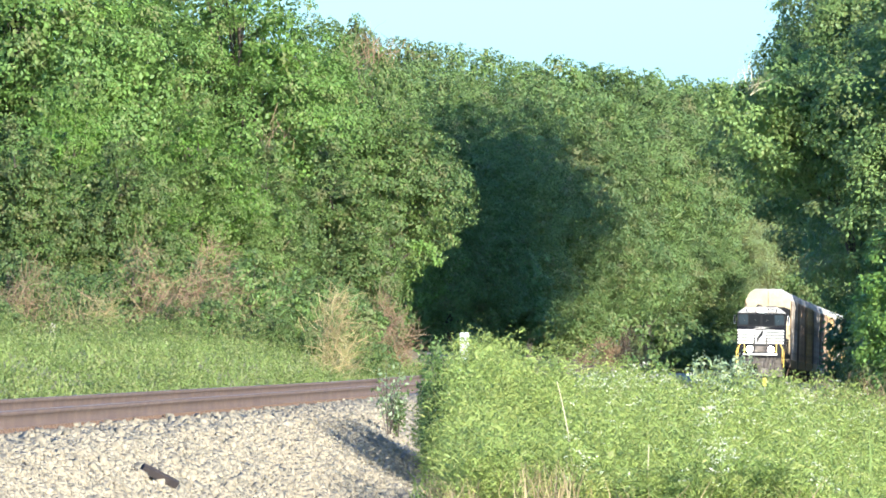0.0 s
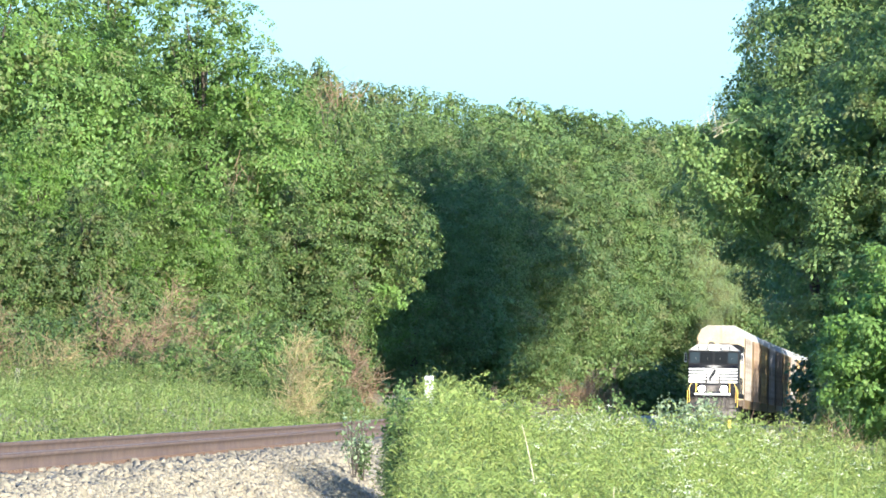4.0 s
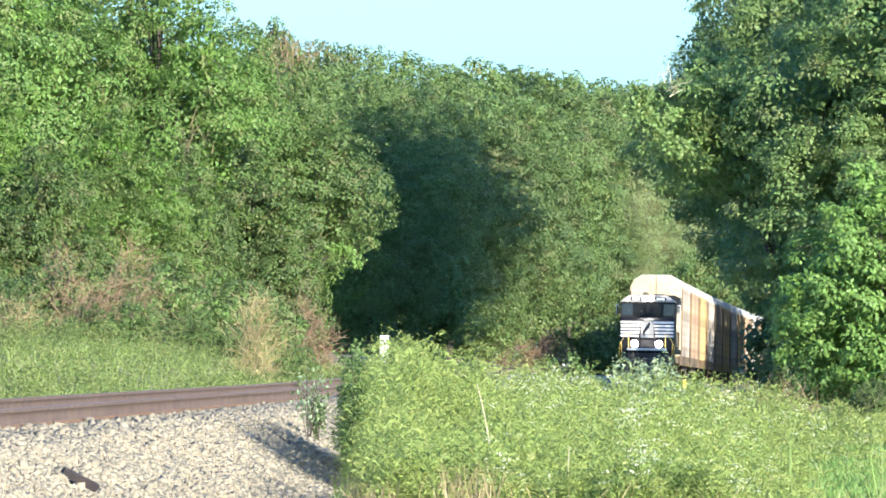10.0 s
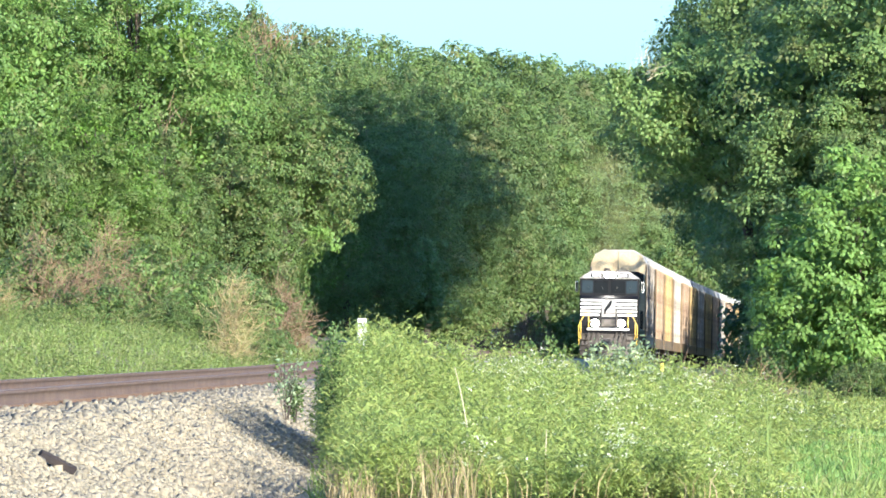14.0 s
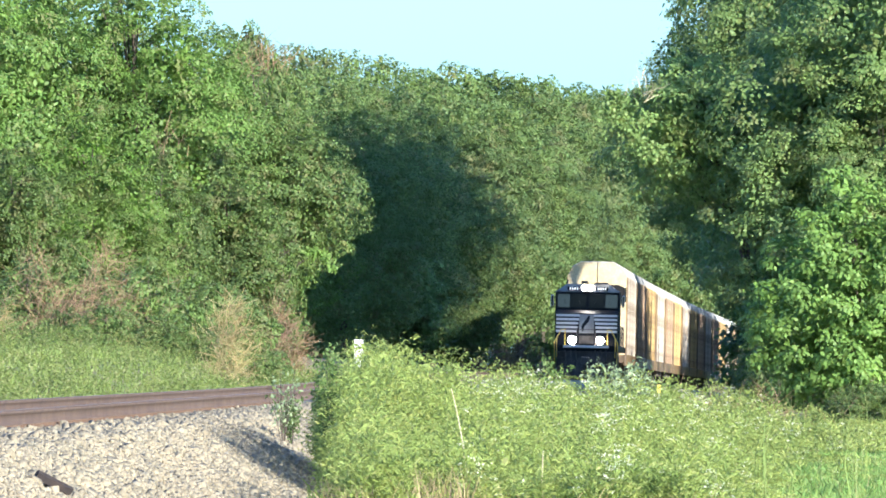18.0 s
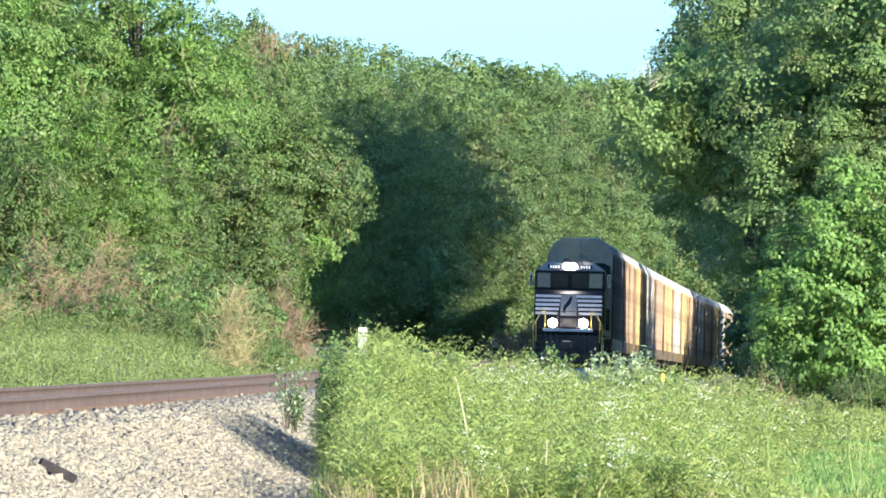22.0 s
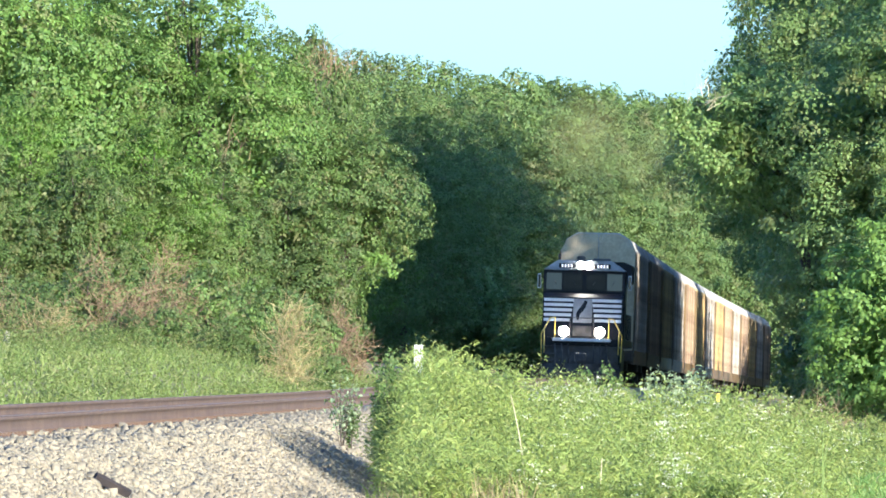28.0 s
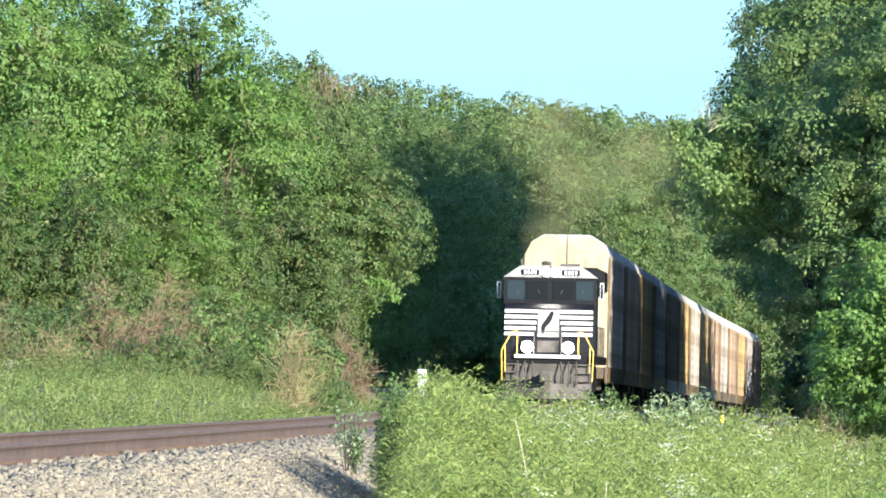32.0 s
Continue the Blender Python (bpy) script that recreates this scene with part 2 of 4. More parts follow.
# ---- the track ----
def sweep(name, outline, shift, lift, y0, y1, step, material, parent=None, lean=0.0):
    """A profile (across, up) drawn along the track, shift metres to its right."""
    yy = np.arange(y0, y1 + 0.01, step)
    v = []
    for y in yy:
        slope = 0.03054 + 0.0000256 * y
        nx, ny = 1 / math.hypot(1, slope), -slope / math.hypot(1, slope)
        for a, u in outline:
            v.append((track_x(y) + (shift + a) * nx, y + (shift + a) * ny, float(rail_z(y)) + lift + u))
    k, n = len(outline), len(yy)
    f = [(i * k + j, i * k + (j + 1) % k, (i + 1) * k + (j + 1) % k, (i + 1) * k + j) for i in range(n - 1) for j in range(k)]
    return raw(name, v, f, material, parent, smooth=False)


RAIL = [(-0.076, -0.186), (0.076, -0.186), (0.076, -0.174), (0.012, -0.155), (0.009, -0.05), (0.037, -0.04), (0.037, -0.006), (0.03, 0.0), (-0.03, 0.0), (-0.037, -0.006), (-0.037, -0.04), (-0.009, -0.05), (-0.012, -0.155), (-0.076, -0.174)]
HEAD = [(-0.029, 0.002), (0.029, 0.002), (0.022, 0.005), (-0.022, 0.005)]
bed = sweep("ballast", [(-2.1, -0.30), (-1.55, -0.2), (1.62, -0.24), (2.0, -0.3), (3.6, -1.15), (3.6, -1.5), (-2.1, -1.2)], 0, 0, -40, 1240, 6.0, GRIT)
tagged(bed, "grey-white crushed limestone ballast bank under the track", "ballast", kind="structure")
for lift, side, name in ((0.03, -0.755, "rail_far"), (0.0, 0.755, "rail_near")):
    r = sweep(name, RAIL, side, lift, -40, 1240, 2.5, RUST)
    tagged(r, "rust-brown steel running rail of the single track", "rail", kind="structure")
    h = sweep("railhead", HEAD, side, lift, -40, 1240, 2.5, SHINE, r)
    h["label"] = "worn bright running surface"


# ---- foliage ----
def tree_lobes(rng, height, radius, clear, n):
    """Puffs of a crown: (centre, radius) pairs, wide below the middle and narrower at the top."""
    c, r = [], []
    for i in range(n):
        t = (i + 0.5) / n
        z = clear + (height - clear) * (0.08 + 0.86 * t)
        wide = radius * (0.62 + 0.42 * math.sin(math.pi * min(1, t * 1.15 + 0.1))) * (1 - 0.55 * max(0, t - 0.6) / 0.4)
        a = i * 2.4 + rng.uniform(-0.5, 0.5)
        d = wide * rng.uniform(0.35, 0.75)
        c.append((math.cos(a) * d, math.sin(a) * d, z))
        r.append(wide * rng.uniform(0.4, 0.58))
    return np.array(c), np.array(r)


def crown_points(rng, centres, radii, n, tuft=0.2, inner=2.2, gaps=-0.26, tufts=64, core=0.13):
    """Points, outward directions, leaf directions and leaf sizes: leaves on tufts that sit on the puffs, with large leaves deep inside."""
    per = np.maximum(tufts * 0.4, (tufts * (radii / radii.max()) ** 2)).astype(int)
    tc, tr, td = [], [], []
    for c, r, k in zip(centres, radii, per):
        d = unit(on_ball(rng, k) + np.array([0, 0, 0.2]))
        tc.append(c + d * r * rng.uniform(0.78, 1.05, (k, 1)) * np.array([1.1, 1.1, 0.9]))
        tr.append(r * tuft * rng.uniform(0.55, 1.6, k))
        td.append(d)
    tc, tr, td = np.concatenate(tc), np.concatenate(tr), np.concatenate(td)
    gone = np.zeros(len(tc), bool)
    for c, r in zip(centres, radii):
        gone |= np.linalg.norm(tc - c, axis=1) < r * 0.7
    gone |= np.array([noise.noise(Vector(p) * 0.75) < gaps for p in tc])
    tc, tr, td = tc[~gone], tr[~gone], td[~gone]
    pick = rng.choice(len(tc), n, p=tr ** 1.7 / (tr ** 1.7).sum())
    d = unit(on_ball(rng, n) + td[pick] * 0.8 + np.array([0, 0, 0.3]))
    reach = np.where(rng.uniform(0, 1, n) < 0.06, rng.uniform(1.1, 1.6, n), rng.uniform(0.6, 1.08, n))
    p = tc[pick] + d * (tr[pick] * reach)[:, None] * np.array([1.25, 1.25, 0.8])
    deep = rng.uniform(0, 1, n) < core
    lobe = rng.choice(len(radii), n, p=radii ** 2 / (radii ** 2).sum())
    p = np.where(deep[:, None], centres[lobe] + on_ball(rng, n) * (radii[lobe] * rng.uniform(0.1, 0.62 if core < 0.2 else 0.72, n))[:, None], p)
    facing = unit(d + td[pick] * 0.35 + 0.36 * on_ball(rng, n) + np.array([0, 0, 0.15]))
    lead = unit(d + 0.7 * on_ball(rng, n) + np.array([0, 0, -0.45]))
    lead = unit(lead - facing * (lead * facing).sum(1, keepdims=True) * 0.85)
    return p, facing, lead, np.where(deep, inner, 1.0)


def make_tree(name, seed, height, radius, clear, n_lobes, n_leaves, leaf, material, label, trunk=0.22, lean=0.0, gaps=-0.26, tuft=0.2, tufts=64, inner=None, core=0.13):
    rng = np.random.default_rng(seed)
    thing = new(name)
    c, r = tree_lobes(rng, height, radius, clear, n_lobes)
    c[:, 0] += lean * c[:, 2]
    bm = bmesh.new()
    top = Vector((lean * height * 0.75, 0, height * 0.75))
    last = Vector((0, 0, -0.4))
    for i in range(1, 6):
        t = i / 5
        p = Vector((top.x * t + rng.uniform(-0.2, 0.2), rng.uniform(-0.2, 0.2), top.z * t))
        stick(bm, last, p, trunk * (1.25 - t + 0.2), trunk * (1.05 - t + 0.15), 8)
        last = p
    for k in range(len(c)):
        z = max(0.3, c[k][2] * 0.62)
        s = Vector((lean * z, 0, z))
        e = Vector(c[k])
        m = s.lerp(e, 0.5) + Vector((0, 0, 0.25))
        e = s.lerp(e, 0.8)
        stick(bm, s, m, trunk * 0.3, trunk * 0.18, 5), stick(bm, m, e, trunk * 0.18, trunk * 0.05, 5)
    part("trunk", bm, BARK, thing)
    p, d, lead, size = crown_points(rng, c, r, n_leaves, inner=inner or (2.0 if height > 7 else 1.3), gaps=gaps, tuft=tuft, tufts=tufts, core=core)
    v, f = leaf_mesh(rng, p, d, leaf * size, 0.6, along=lead)
    raw("crown", v, f, material, thing)
    return tagged(thing, label, "tree")


PLACED = set()


def put(ob, px, y, scale=1.0, turn=0.0, tall=1.0, group="", base=None, off=None, label=""):
    """A copy of a tree at the bearing px, y metres ahead, on the ground; off: metres beside the track's middle instead."""
    x = (px - 784) / 19956 * y if off is None else track_x(y) + off
    z = float(ground_z(x, y)) if base is None else base
    m = Matrix.Translation((x, y, z)) @ Matrix.Rotation(radians(turn), 4, "Z") @ Matrix.Diagonal((scale, scale, scale * tall, 1))
    if ob.name not in PLACED:
        PLACED.add(ob.name)
        ob.matrix_basis, c = m, ob
    else:
        c = copy_thing(ob, m @ Matrix.Diagonal((1 / ob.scale[0], 1 / ob.scale[1], 1 / ob.scale[2], 1)))
    if group:
        c["group"] = group
    if label:
        c["label"] = label
    return c


def blades(rng, at, length, width, lean=0.35, up=1.0):
    """Upright narrow blades, bent a little, one at every point."""
    n = len(at)
    d = unit(np.stack([rng.normal(0, lean, n), rng.normal(0, lean, n), np.full(n, up)], 1))
    side = unit(np.cross(d, on_ball(rng, n))) * (width * rng.uniform(0.6, 1.4, n))[:, None] / 2
    size = (length * rng.uniform(0.55, 1.3, n))[:, None]
    bend = np.stack([rng.normal(0, 0.18, n), rng.normal(0, 0.18, n), np.zeros(n)], 1) * size
    mid, tip = at + d * size * 0.55, at + d * size + bend
    v = np.stack([at - side, at + side, mid + side * 0.9, mid - side * 0.9, tip + side * 0.15, tip - side * 0.15], 1).reshape(-1, 3)
    k = 6 * np.arange(n)[:, None]
    return v, np.concatenate([k + np.array([[0, 1, 2, 3]]), k + np.array([[3, 2, 4, 5]])])


def twigs(rng, at, facing, length, width):
    """Thin bare twigs that fork off in the given directions."""
    n = len(at)
    d = unit(facing + 0.5 * on_ball(rng, n))
    side = unit(np.cross(d, on_ball(rng, n))) * width / 2
    size = (length * rng.uniform(0.4, 1.4, n))[:, None]
    mid = at + d * size * 0.5 + on_ball(rng, n) * size * 0.08
    tip = at + d * size
    v = np.stack([at - side, at + side, mid + side, mid - side, tip + side * 0.3, tip - side * 0.3], 1).reshape(-1, 3)
    k = 6 * np.arange(n)[:, None]
    return v, np.concatenate([k + np.array([[0, 1, 2, 3]]), k + np.array([[3, 2, 4, 5]])])


# ---- trees ----
oak = make_tree("broadleaf_tree", 1, 15.0, 4.6, 0.5, 30, 88000, 0.118, LEAF_TREE, "broad green tree in full leaf, sunlit", gaps=-0.5, tuft=0.15, tufts=130, inner=1.7, core=0.24)
elm = make_tree("broadleaf_tree", 2, 13.0, 4.0, 0.3, 27, 76000, 0.115, LEAF_ELM, "dense green tree with leaves down to the ground", gaps=-0.5, tuft=0.15, tufts=130, inner=1.7, core=0.24)
arch = make_tree("broadleaf_tree", 23, 9.6, 3.0, 3.6, 15, 34000, 0.115, LEAF_SHRUB, "small green tree arching over a dark hollow", lean=0.05, gaps=-0.5, tuft=0.16, tufts=100)
ash = make_tree("broadleaf_tree", 3, 9.5, 3.0, 0.5, 18, 42000, 0.115, LEAF_SHRUB, "small bright green tree leaning over the track", lean=0.06, gaps=-0.5, tuft=0.16, tufts=100, core=0.2)
far_a = make_tree("broadleaf_tree", 4, 18.0, 5.5, 0.5, 30, 80000, 0.15, LEAF_FAR, "tall green woodland tree in full leaf", gaps=-0.6, tuft=0.14, tufts=130, inner=1.5, core=0.22)
far_c = make_tree("broadleaf_tree", 10, 17.0, 5.2, 0.5, 28, 52000, 0.19, LEAF_FAR, "green woodland tree standing deep in the wood", gaps=-0.6, tuft=0.14, tufts=120, inner=1.5, core=0.22)
far_b = make_tree("broadleaf_tree", 5, 16.0, 4.8, 0.3, 28, 76000, 0.145, LEAF_FAR, "rounded green woodland tree", gaps=-0.6, tuft=0.14, tufts=130, inner=1.5, core=0.22)
canopy = make_tree("broadleaf_tree", 41, 14.0, 4.6, 6.4, 22, 60000, 0.145, LEAF_FAR, "green tree with a raised crown at the wood's edge", gaps=-0.6, tuft=0.14, tufts=120, inner=1.5, core=0.24)
skirt = make_tree("broadleaf_tree", 43, 11.5, 4.4, 3.7, 24, 60000, 0.14, LEAF_FAR, "rounded green tree at the wood's edge, its crown off the ground", gaps=-0.6, tuft=0.15, tufts=120, inner=1.5, core=0.24)
big = make_tree("broadleaf_tree", 6, 22.0, 6.0, 6.0, 22, 84000, 0.16, LEAF_DARK, "big dark green tree beside the track", gaps=-0.6, tuft=0.18, tufts=56, inner=1.9, core=0.3)
big_low = make_tree("broadleaf_tree", 16, 21.0, 6.0, 1.5, 22, 84000, 0.16, LEAF_DARK, "big dark green tree with low branches", gaps=-0.6, tuft=0.18, tufts=56, inner=1.9, core=0.3)
# added out of sight: a raised crown that shades the hollow, light passing beneath
tall = make_tree("broadleaf_tree", 26, 22.5, 6.4, 16.5, 24, 26000, 0.28, LEAF_DARK, "unseen high-crowned tree added to shade the wood's hollow", gaps=-0.4, inner=2.0, core=0.3)
limb = make_tree("broadleaf_tree", 42, 13.2, 3.3, 7.2, 15, 30000, 0.16, LEAF_DARK, "dark green tree reaching out towards the track", trunk=0.16, lean=-0.3, gaps=-0.4, tuft=0.2, tufts=44, inner=1.6, core=0.2)
under = make_tree("broadleaf_tree", 17, 8.5, 2.7, 0.2, 14, 9000, 0.2, LEAF_DARK, "young dark green tree, many of them unseen and added for shade", trunk=0.1, inner=1.7, core=0.35)
bush = make_tree("shrub", 7, 3.0, 1.5, 0.0, 9, 6500, 0.12, LEAF_SHRUB, "green shrub at the foot of the trees", trunk=0.05)
bright = make_tree("shrub", 8, 6.2, 2.4, 0.2, 18, 30000, 0.125, LEAF_BRIGHT, "bright green sapling with broad leaves", trunk=0.09, gaps=-0.5, tuft=0.19, tufts=52, core=0.25)
scrub = make_tree("shrub", 9, 3.6, 2.4, 0.0, 9, 1700, 0.28, LEAF_FAR, "low green scrub at the edge of the wood", trunk=0.06)
for o in (bush, bright, scrub):
    o["category"] = "shrub"

LEFT = "trees left of the track"
for ob, px, y, sc, turn in ((oak, 40, 360, 1.12, 20), (elm, 255, 370, 1.2, 75), (oak, 418, 363, 0.95, 200), (elm, 545, 375, 0.8, 140), (arch, 676, 363, 0.86, 0),
                            (ash, 600, 352, 0.72, 120), (elm, 130, 347, 0.66, 300), (elm, 340, 345, 0.62, 10), (oak, -90, 367, 1.1, 120), (elm, 575, 478, 1.1, 30),
                            (ash, 470, 348, 0.7, 250), (ash, 30, 338, 0.75, 90), (ash, 230, 340, 0.7, 190)):
    made = put(ob, px, y, sc, turn, group=LEFT)
    if px == 676:
        small_tree = made
FAR = "woodland beyond the bend"
SKYLINE = ((540, 45), (640, 72), (720, 88), (800, 103), (880, 105), (960, 121), (1040, 127), (1130, 128), (1200, 152), (1300, 168), (1500, 190))


def crown_top(ob):
    """The height of a tree's crown as built, but for its outermost sprigs."""
    me = next(c for c in ob.children if c.name.startswith("crown")).data
    co = np.empty(len(me.vertices) * 3, dtype=np.float32)
    me.vertices.foreach_get("co", co)
    return float(np.percentile(co[2::3], 99.6))


def put_below(ob, px, y, drop, turn):
    """A tree of the far wood, its top a little (drop) below the wood's skyline."""
    while True:
        x = (px - 784) / 19956 * y
        base = float(ground_z(x, y))
        tall_by = (EYE + (625 - np.interp(px, *zip(*SKYLINE)) - drop) / 19956 * y - base) / crown_top(ob)
        if track_x(y) - x > 5.3 * tall_by + 2.6:
            return put(ob, px, y, tall_by, turn, group=FAR)
        y += 12.0   # further back, clear of the train


for px, y, drop, turn, ob in ((690, 500, 30, 10, far_b), (800, 524, 50, 70, far_b), (850, 568, 44, 140, far_a), (885, 590, 60, 220, far_b), (935, 582, 70, 330, far_b),
                              (1075, 668, 62, 30, canopy), (1125, 690, 66, 100, canopy), (1175, 712, 90, 200, canopy), (1225, 790, 150, 300, canopy),
                              (1020, 640, 92, 260, canopy), (1035, 646, 200, 60, skirt), (1105, 640, 190, 15, skirt), (1150, 660, 215, 200, skirt), (1195, 700, 230, 95, skirt), (1235, 790, 260, 40, skirt)):
    put_below(ob, px, y, drop, turn)
for i in range(19):
    put_below((far_c, far_b, far_a)[i % 3] if i < 10 or i > 16 else canopy, 585 + 41 * i, 640 + 13 * i + 17 * (i % 3), (0, 7, 3, 10, 2)[i % 5], 67 * i)
for i in range(10):
    put_below(far_c if i < 5 else canopy, 760 + 62 * i, 615 + 20 * i, 34 + 12 * (i % 3), 101 * i + 20)
for px, y, sc, turn in ((1370, 1082, 1.4, 45), (1440, 1116, 1.45, 85), (1520, 1167, 1.5, 185), (1330, 1082, 1.4, 220)):
    put(far_c, px, y, sc, turn, group=FAR)
for px, y, sc, turn in ((965, 590, 0.62, 30), (990, 588, 0.72, 160), (1015, 590, 0.78, 250), (940, 585, 0.55, 300)):
    put(ash, px, y, sc, turn, group=FAR)
spire = put(ash, 634, 402, 0.72, 40, (EYE + (625 - 74) / 19956 * 402 - 0.2) / crown_top(ash) / 0.72, group=LEFT)

RIGHT = "trees right of the track"
reaching = put(limb, 1590, 400, 0.97, 0, group=RIGHT)
# those at 500, 505 and 585 are hidden behind the rest, added for their shade
for ob, px, y, sc, turn in ((big, 1600, 450, 1.0, 0), (big_low, 1700, 418, 0.95, 130), (big, 1565, 520, 0.9, 250), (big, 1640, 470, 1.05, 60), (big_low, 1800, 395.5, 1.0, 30), (big_low, 1680, 500, 1.05, 170), (big_low, 1650, 585, 0.8, 140),
                            (big_low, 1720, 505, 1.1, 220), (big_low, 1690, 1060, 1.5, 100), (big_low, 1640, 1130, 1.5, 200)):
    put(ob, px, y, sc, turn, group=RIGHT)
# unseen second row, added to cast shade on the track and the left wood
for x, y, sc, turn in ((25, 402, 1.05, 40), (25, 466, 1.1, 260), (27, 502, 1.1, 330)):
    put(big_low, 784 + x / y * 19956, y, sc, turn, group=RIGHT)
# unseen high crowns, added so that their shadow darkens the hollow left of the track
for x, y, sc, turn in ((23.6, 546, 1.08, 10), (27, 477, 1.08, 120), (26, 489, 1.08, 200), (27.6, 532, 1.08, 300), (27, 505, 1.08, 60), (27, 519, 1.08, 260), (24, 470, 1.0, 330)):
    put(tall, 784 + x / y * 19956, y, sc, turn, group=RIGHT)
# mostly hidden low row, added to keep the sun off the passing train
for y in (390.5, 396.5):
    put(big_low, 0, y, 0.6, 40 * y, group=RIGHT, off=13.6)
rng = np.random.default_rng(18)
for i in range(18):
    put(big_low, 0, 394 + 8 * i + rng.uniform(-2, 2), rng.uniform(0.6, 0.7) + (0.1 if i > 1 else 0), rng.uniform(0, 360), group=RIGHT, off=12.8 + rng.uniform(-0.4, 1.5))
# young trees right of the track, mostly unseen, spaced to block sun from the train
for i in range(13):
    put(under, 0, 388 + 13 * i + rng.uniform(-3, 3), rng.uniform(0.8, 1.15), rng.uniform(0, 360), group=RIGHT, off=12.6 + rng.uniform(-0.5, 2.6))
for i in range(8):
    put(under, 0, 566 + 16 * i + rng.uniform(-4, 4), rng.uniform(0.8, 1.0), rng.uniform(0, 360), group=RIGHT, off=10.2 + rng.uniform(-0.5, 1.6))
# added unseen blockers, heightened to darken the train's front as it passes
for i in range(7):
    put(under, 0, 580 + 6.5 * i + rng.uniform(-1, 1), rng.uniform(0.95, 1.05), rng.uniform(0, 360), 1.8 if i == 3 else 1.42, group=RIGHT, off=11.0 + rng.uniform(-0.3, 1.2))
# added unseen, the later ones taller, to shade the rear cars and far wood
for i in range(26):
    put(under, 0, 716 + 5.5 * i + rng.uniform(-1, 1), rng.uniform(1.15, 1.4), rng.uniform(0, 360), 1.5 if i > 5 else 0.8, group=RIGHT, off=9.2 + rng.uniform(-0.5, 1.6))
for i in range(10):
    put(under, 640 + 27 * i, 542 + rng.uniform(-6, 6), rng.uniform(0.8, 1.1), rng.uniform(0, 360), group=FAR)
for px, y, sc, turn in ((1705, 294, 1.12, 0), (1850, 306, 1.1, 100), (1600, 385, 0.75, 220)):
    put(bright, px, y, sc, turn, group=RIGHT)

SHRUBS = "shrubs at the foot of the trees"
for px, y, sc, turn in ((20, 311, 0.9, 0), (130, 316, 0.8, 50), (235, 325, 1.0, 120), (360, 325, 0.9, 200), (450, 330, 1.0, 280), (520, 333, 0.85, 30), (590, 338, 0.8, 90), (645, 345, 0.72, 160), (676, 352, 0.62, 20)):
    put(bush, px, y, sc, turn, group=SHRUBS)
rng = np.random.default_rng(55)
for px, y, sc, turn in [(rng.uniform(-40, 660), rng.uniform(296, 318), rng.uniform(0.3, 0.55), rng.uniform(0, 360)) for i in range(18)]:
    put(bush, px, y, sc, turn, group=SHRUBS)
for px, y, sc, turn in ((1570, 380, 1.0, 0), (1610, 377, 1.2, 70), (1650, 381, 1.1, 140), (1700, 376, 1.2, 210), (1545, 388, 0.8, 20), (1700, 288, 0.42, 10), (1672, 289, 0.36, 60), (1735, 290, 0.44, 120), (1765, 289, 0.36, 170), (1850, 300, 0.45, 220)):
    put(bush, px, y, sc, turn, group=SHRUBS)
rng = np.random.default_rng(5)
EDGE = "scrub along the wood's edge"
for i in range(28):
    y = 480 + i * 16
    if 470 < y < 735:
        continue
    put(scrub, 0, y + rng.uniform(-2, 2), rng.uniform(0.75, 1.2), rng.uniform(0, 360), group=EDGE, off=-6.8 - rng.uniform(0, 2.0))
for i in range(30):
    y = 443 + i * 18.6
    put(scrub, 0, y + rng.uniform(-2, 2), rng.uniform(0.7, 1.15), rng.uniform(0, 360), group=EDGE, off=(10.8 if y < 620 else 9.2) + rng.uniform(0, 3.0))
for i in range(16):
    put(scrub, rng.uniform(-150, 600), 392 + rng.uniform(0, 20), rng.uniform(1.0, 1.6), rng.uniform(0, 360), group=EDGE)
for i in range(12):
    put(scrub, 1560 + 26 * i, 420 + rng.uniform(0, 26), rng.uniform(0.9, 1.3), rng.uniform(0, 360), group=EDGE)


# a leafy branch that hangs from the small tree at the wood's end
rng = np.random.default_rng(40)
t = rng.uniform(0, 1, 260)
arc = np.stack([-0.75 + 1.0 * t, np.full(260, -1.6), 0.35 - 0.15 * t - 0.6 * np.clip(t - 0.55, 0, 1) ** 1.2 * 2], 1) + rng.normal(0, 0.06, (260, 3))
hang = place(765, 452, 355)
v, f = leaf_mesh(rng, arc + np.array(hang), unit(on_ball(rng, 260) + np.array([0.4, -0.6, 0.5])), 0.15, 0.5)
twig = raw("hanging_branch", v, f, LEAF_BRIGHT, small_tree)
twig.matrix_parent_inverse = small_tree.matrix_basis.inverted()

# bare and leafy sprigs that stand out against the sky
for parent, name, at, spread, n, size, material in ((spire, "dead_branch", place(652, 98, 398), (0.55, 0.4, 0.35), 150, 0.6, TWIG), (reaching, "bare_branch", place(1322, 150, 395), (0.3, 0.3, 0.2), 26, 0.55, PALE_STEM),
                                                    (spire, "dead_branch", place(480, 240, 344), (0.35, 0.2, 0.2), 26, 0.6, TWIG)):
    p = rng.normal(0, 1, (n, 3)) * np.array(spread) + np.array(at)
    v, f = twigs(rng, p, np.array([[0.25, -0.2, 0.9]]) + rng.normal(0, 0.45, (n, 3)), size, 0.02)
    o = raw(name, v, f, material, parent)
    o.matrix_parent_inverse = parent.matrix_basis.inverted()
t = rng.uniform(0, 1, 900)
p = np.array(place(1300, 235, 396)) + np.stack([-0.75 * t + 0.2 * np.sin(t * 9), 0 * t, 1.75 * t], 1) + rng.normal(0, 1, (900, 3)) * np.array([0.28, 0.28, 0.16]) * (1.15 - 0.6 * t)[:, None]
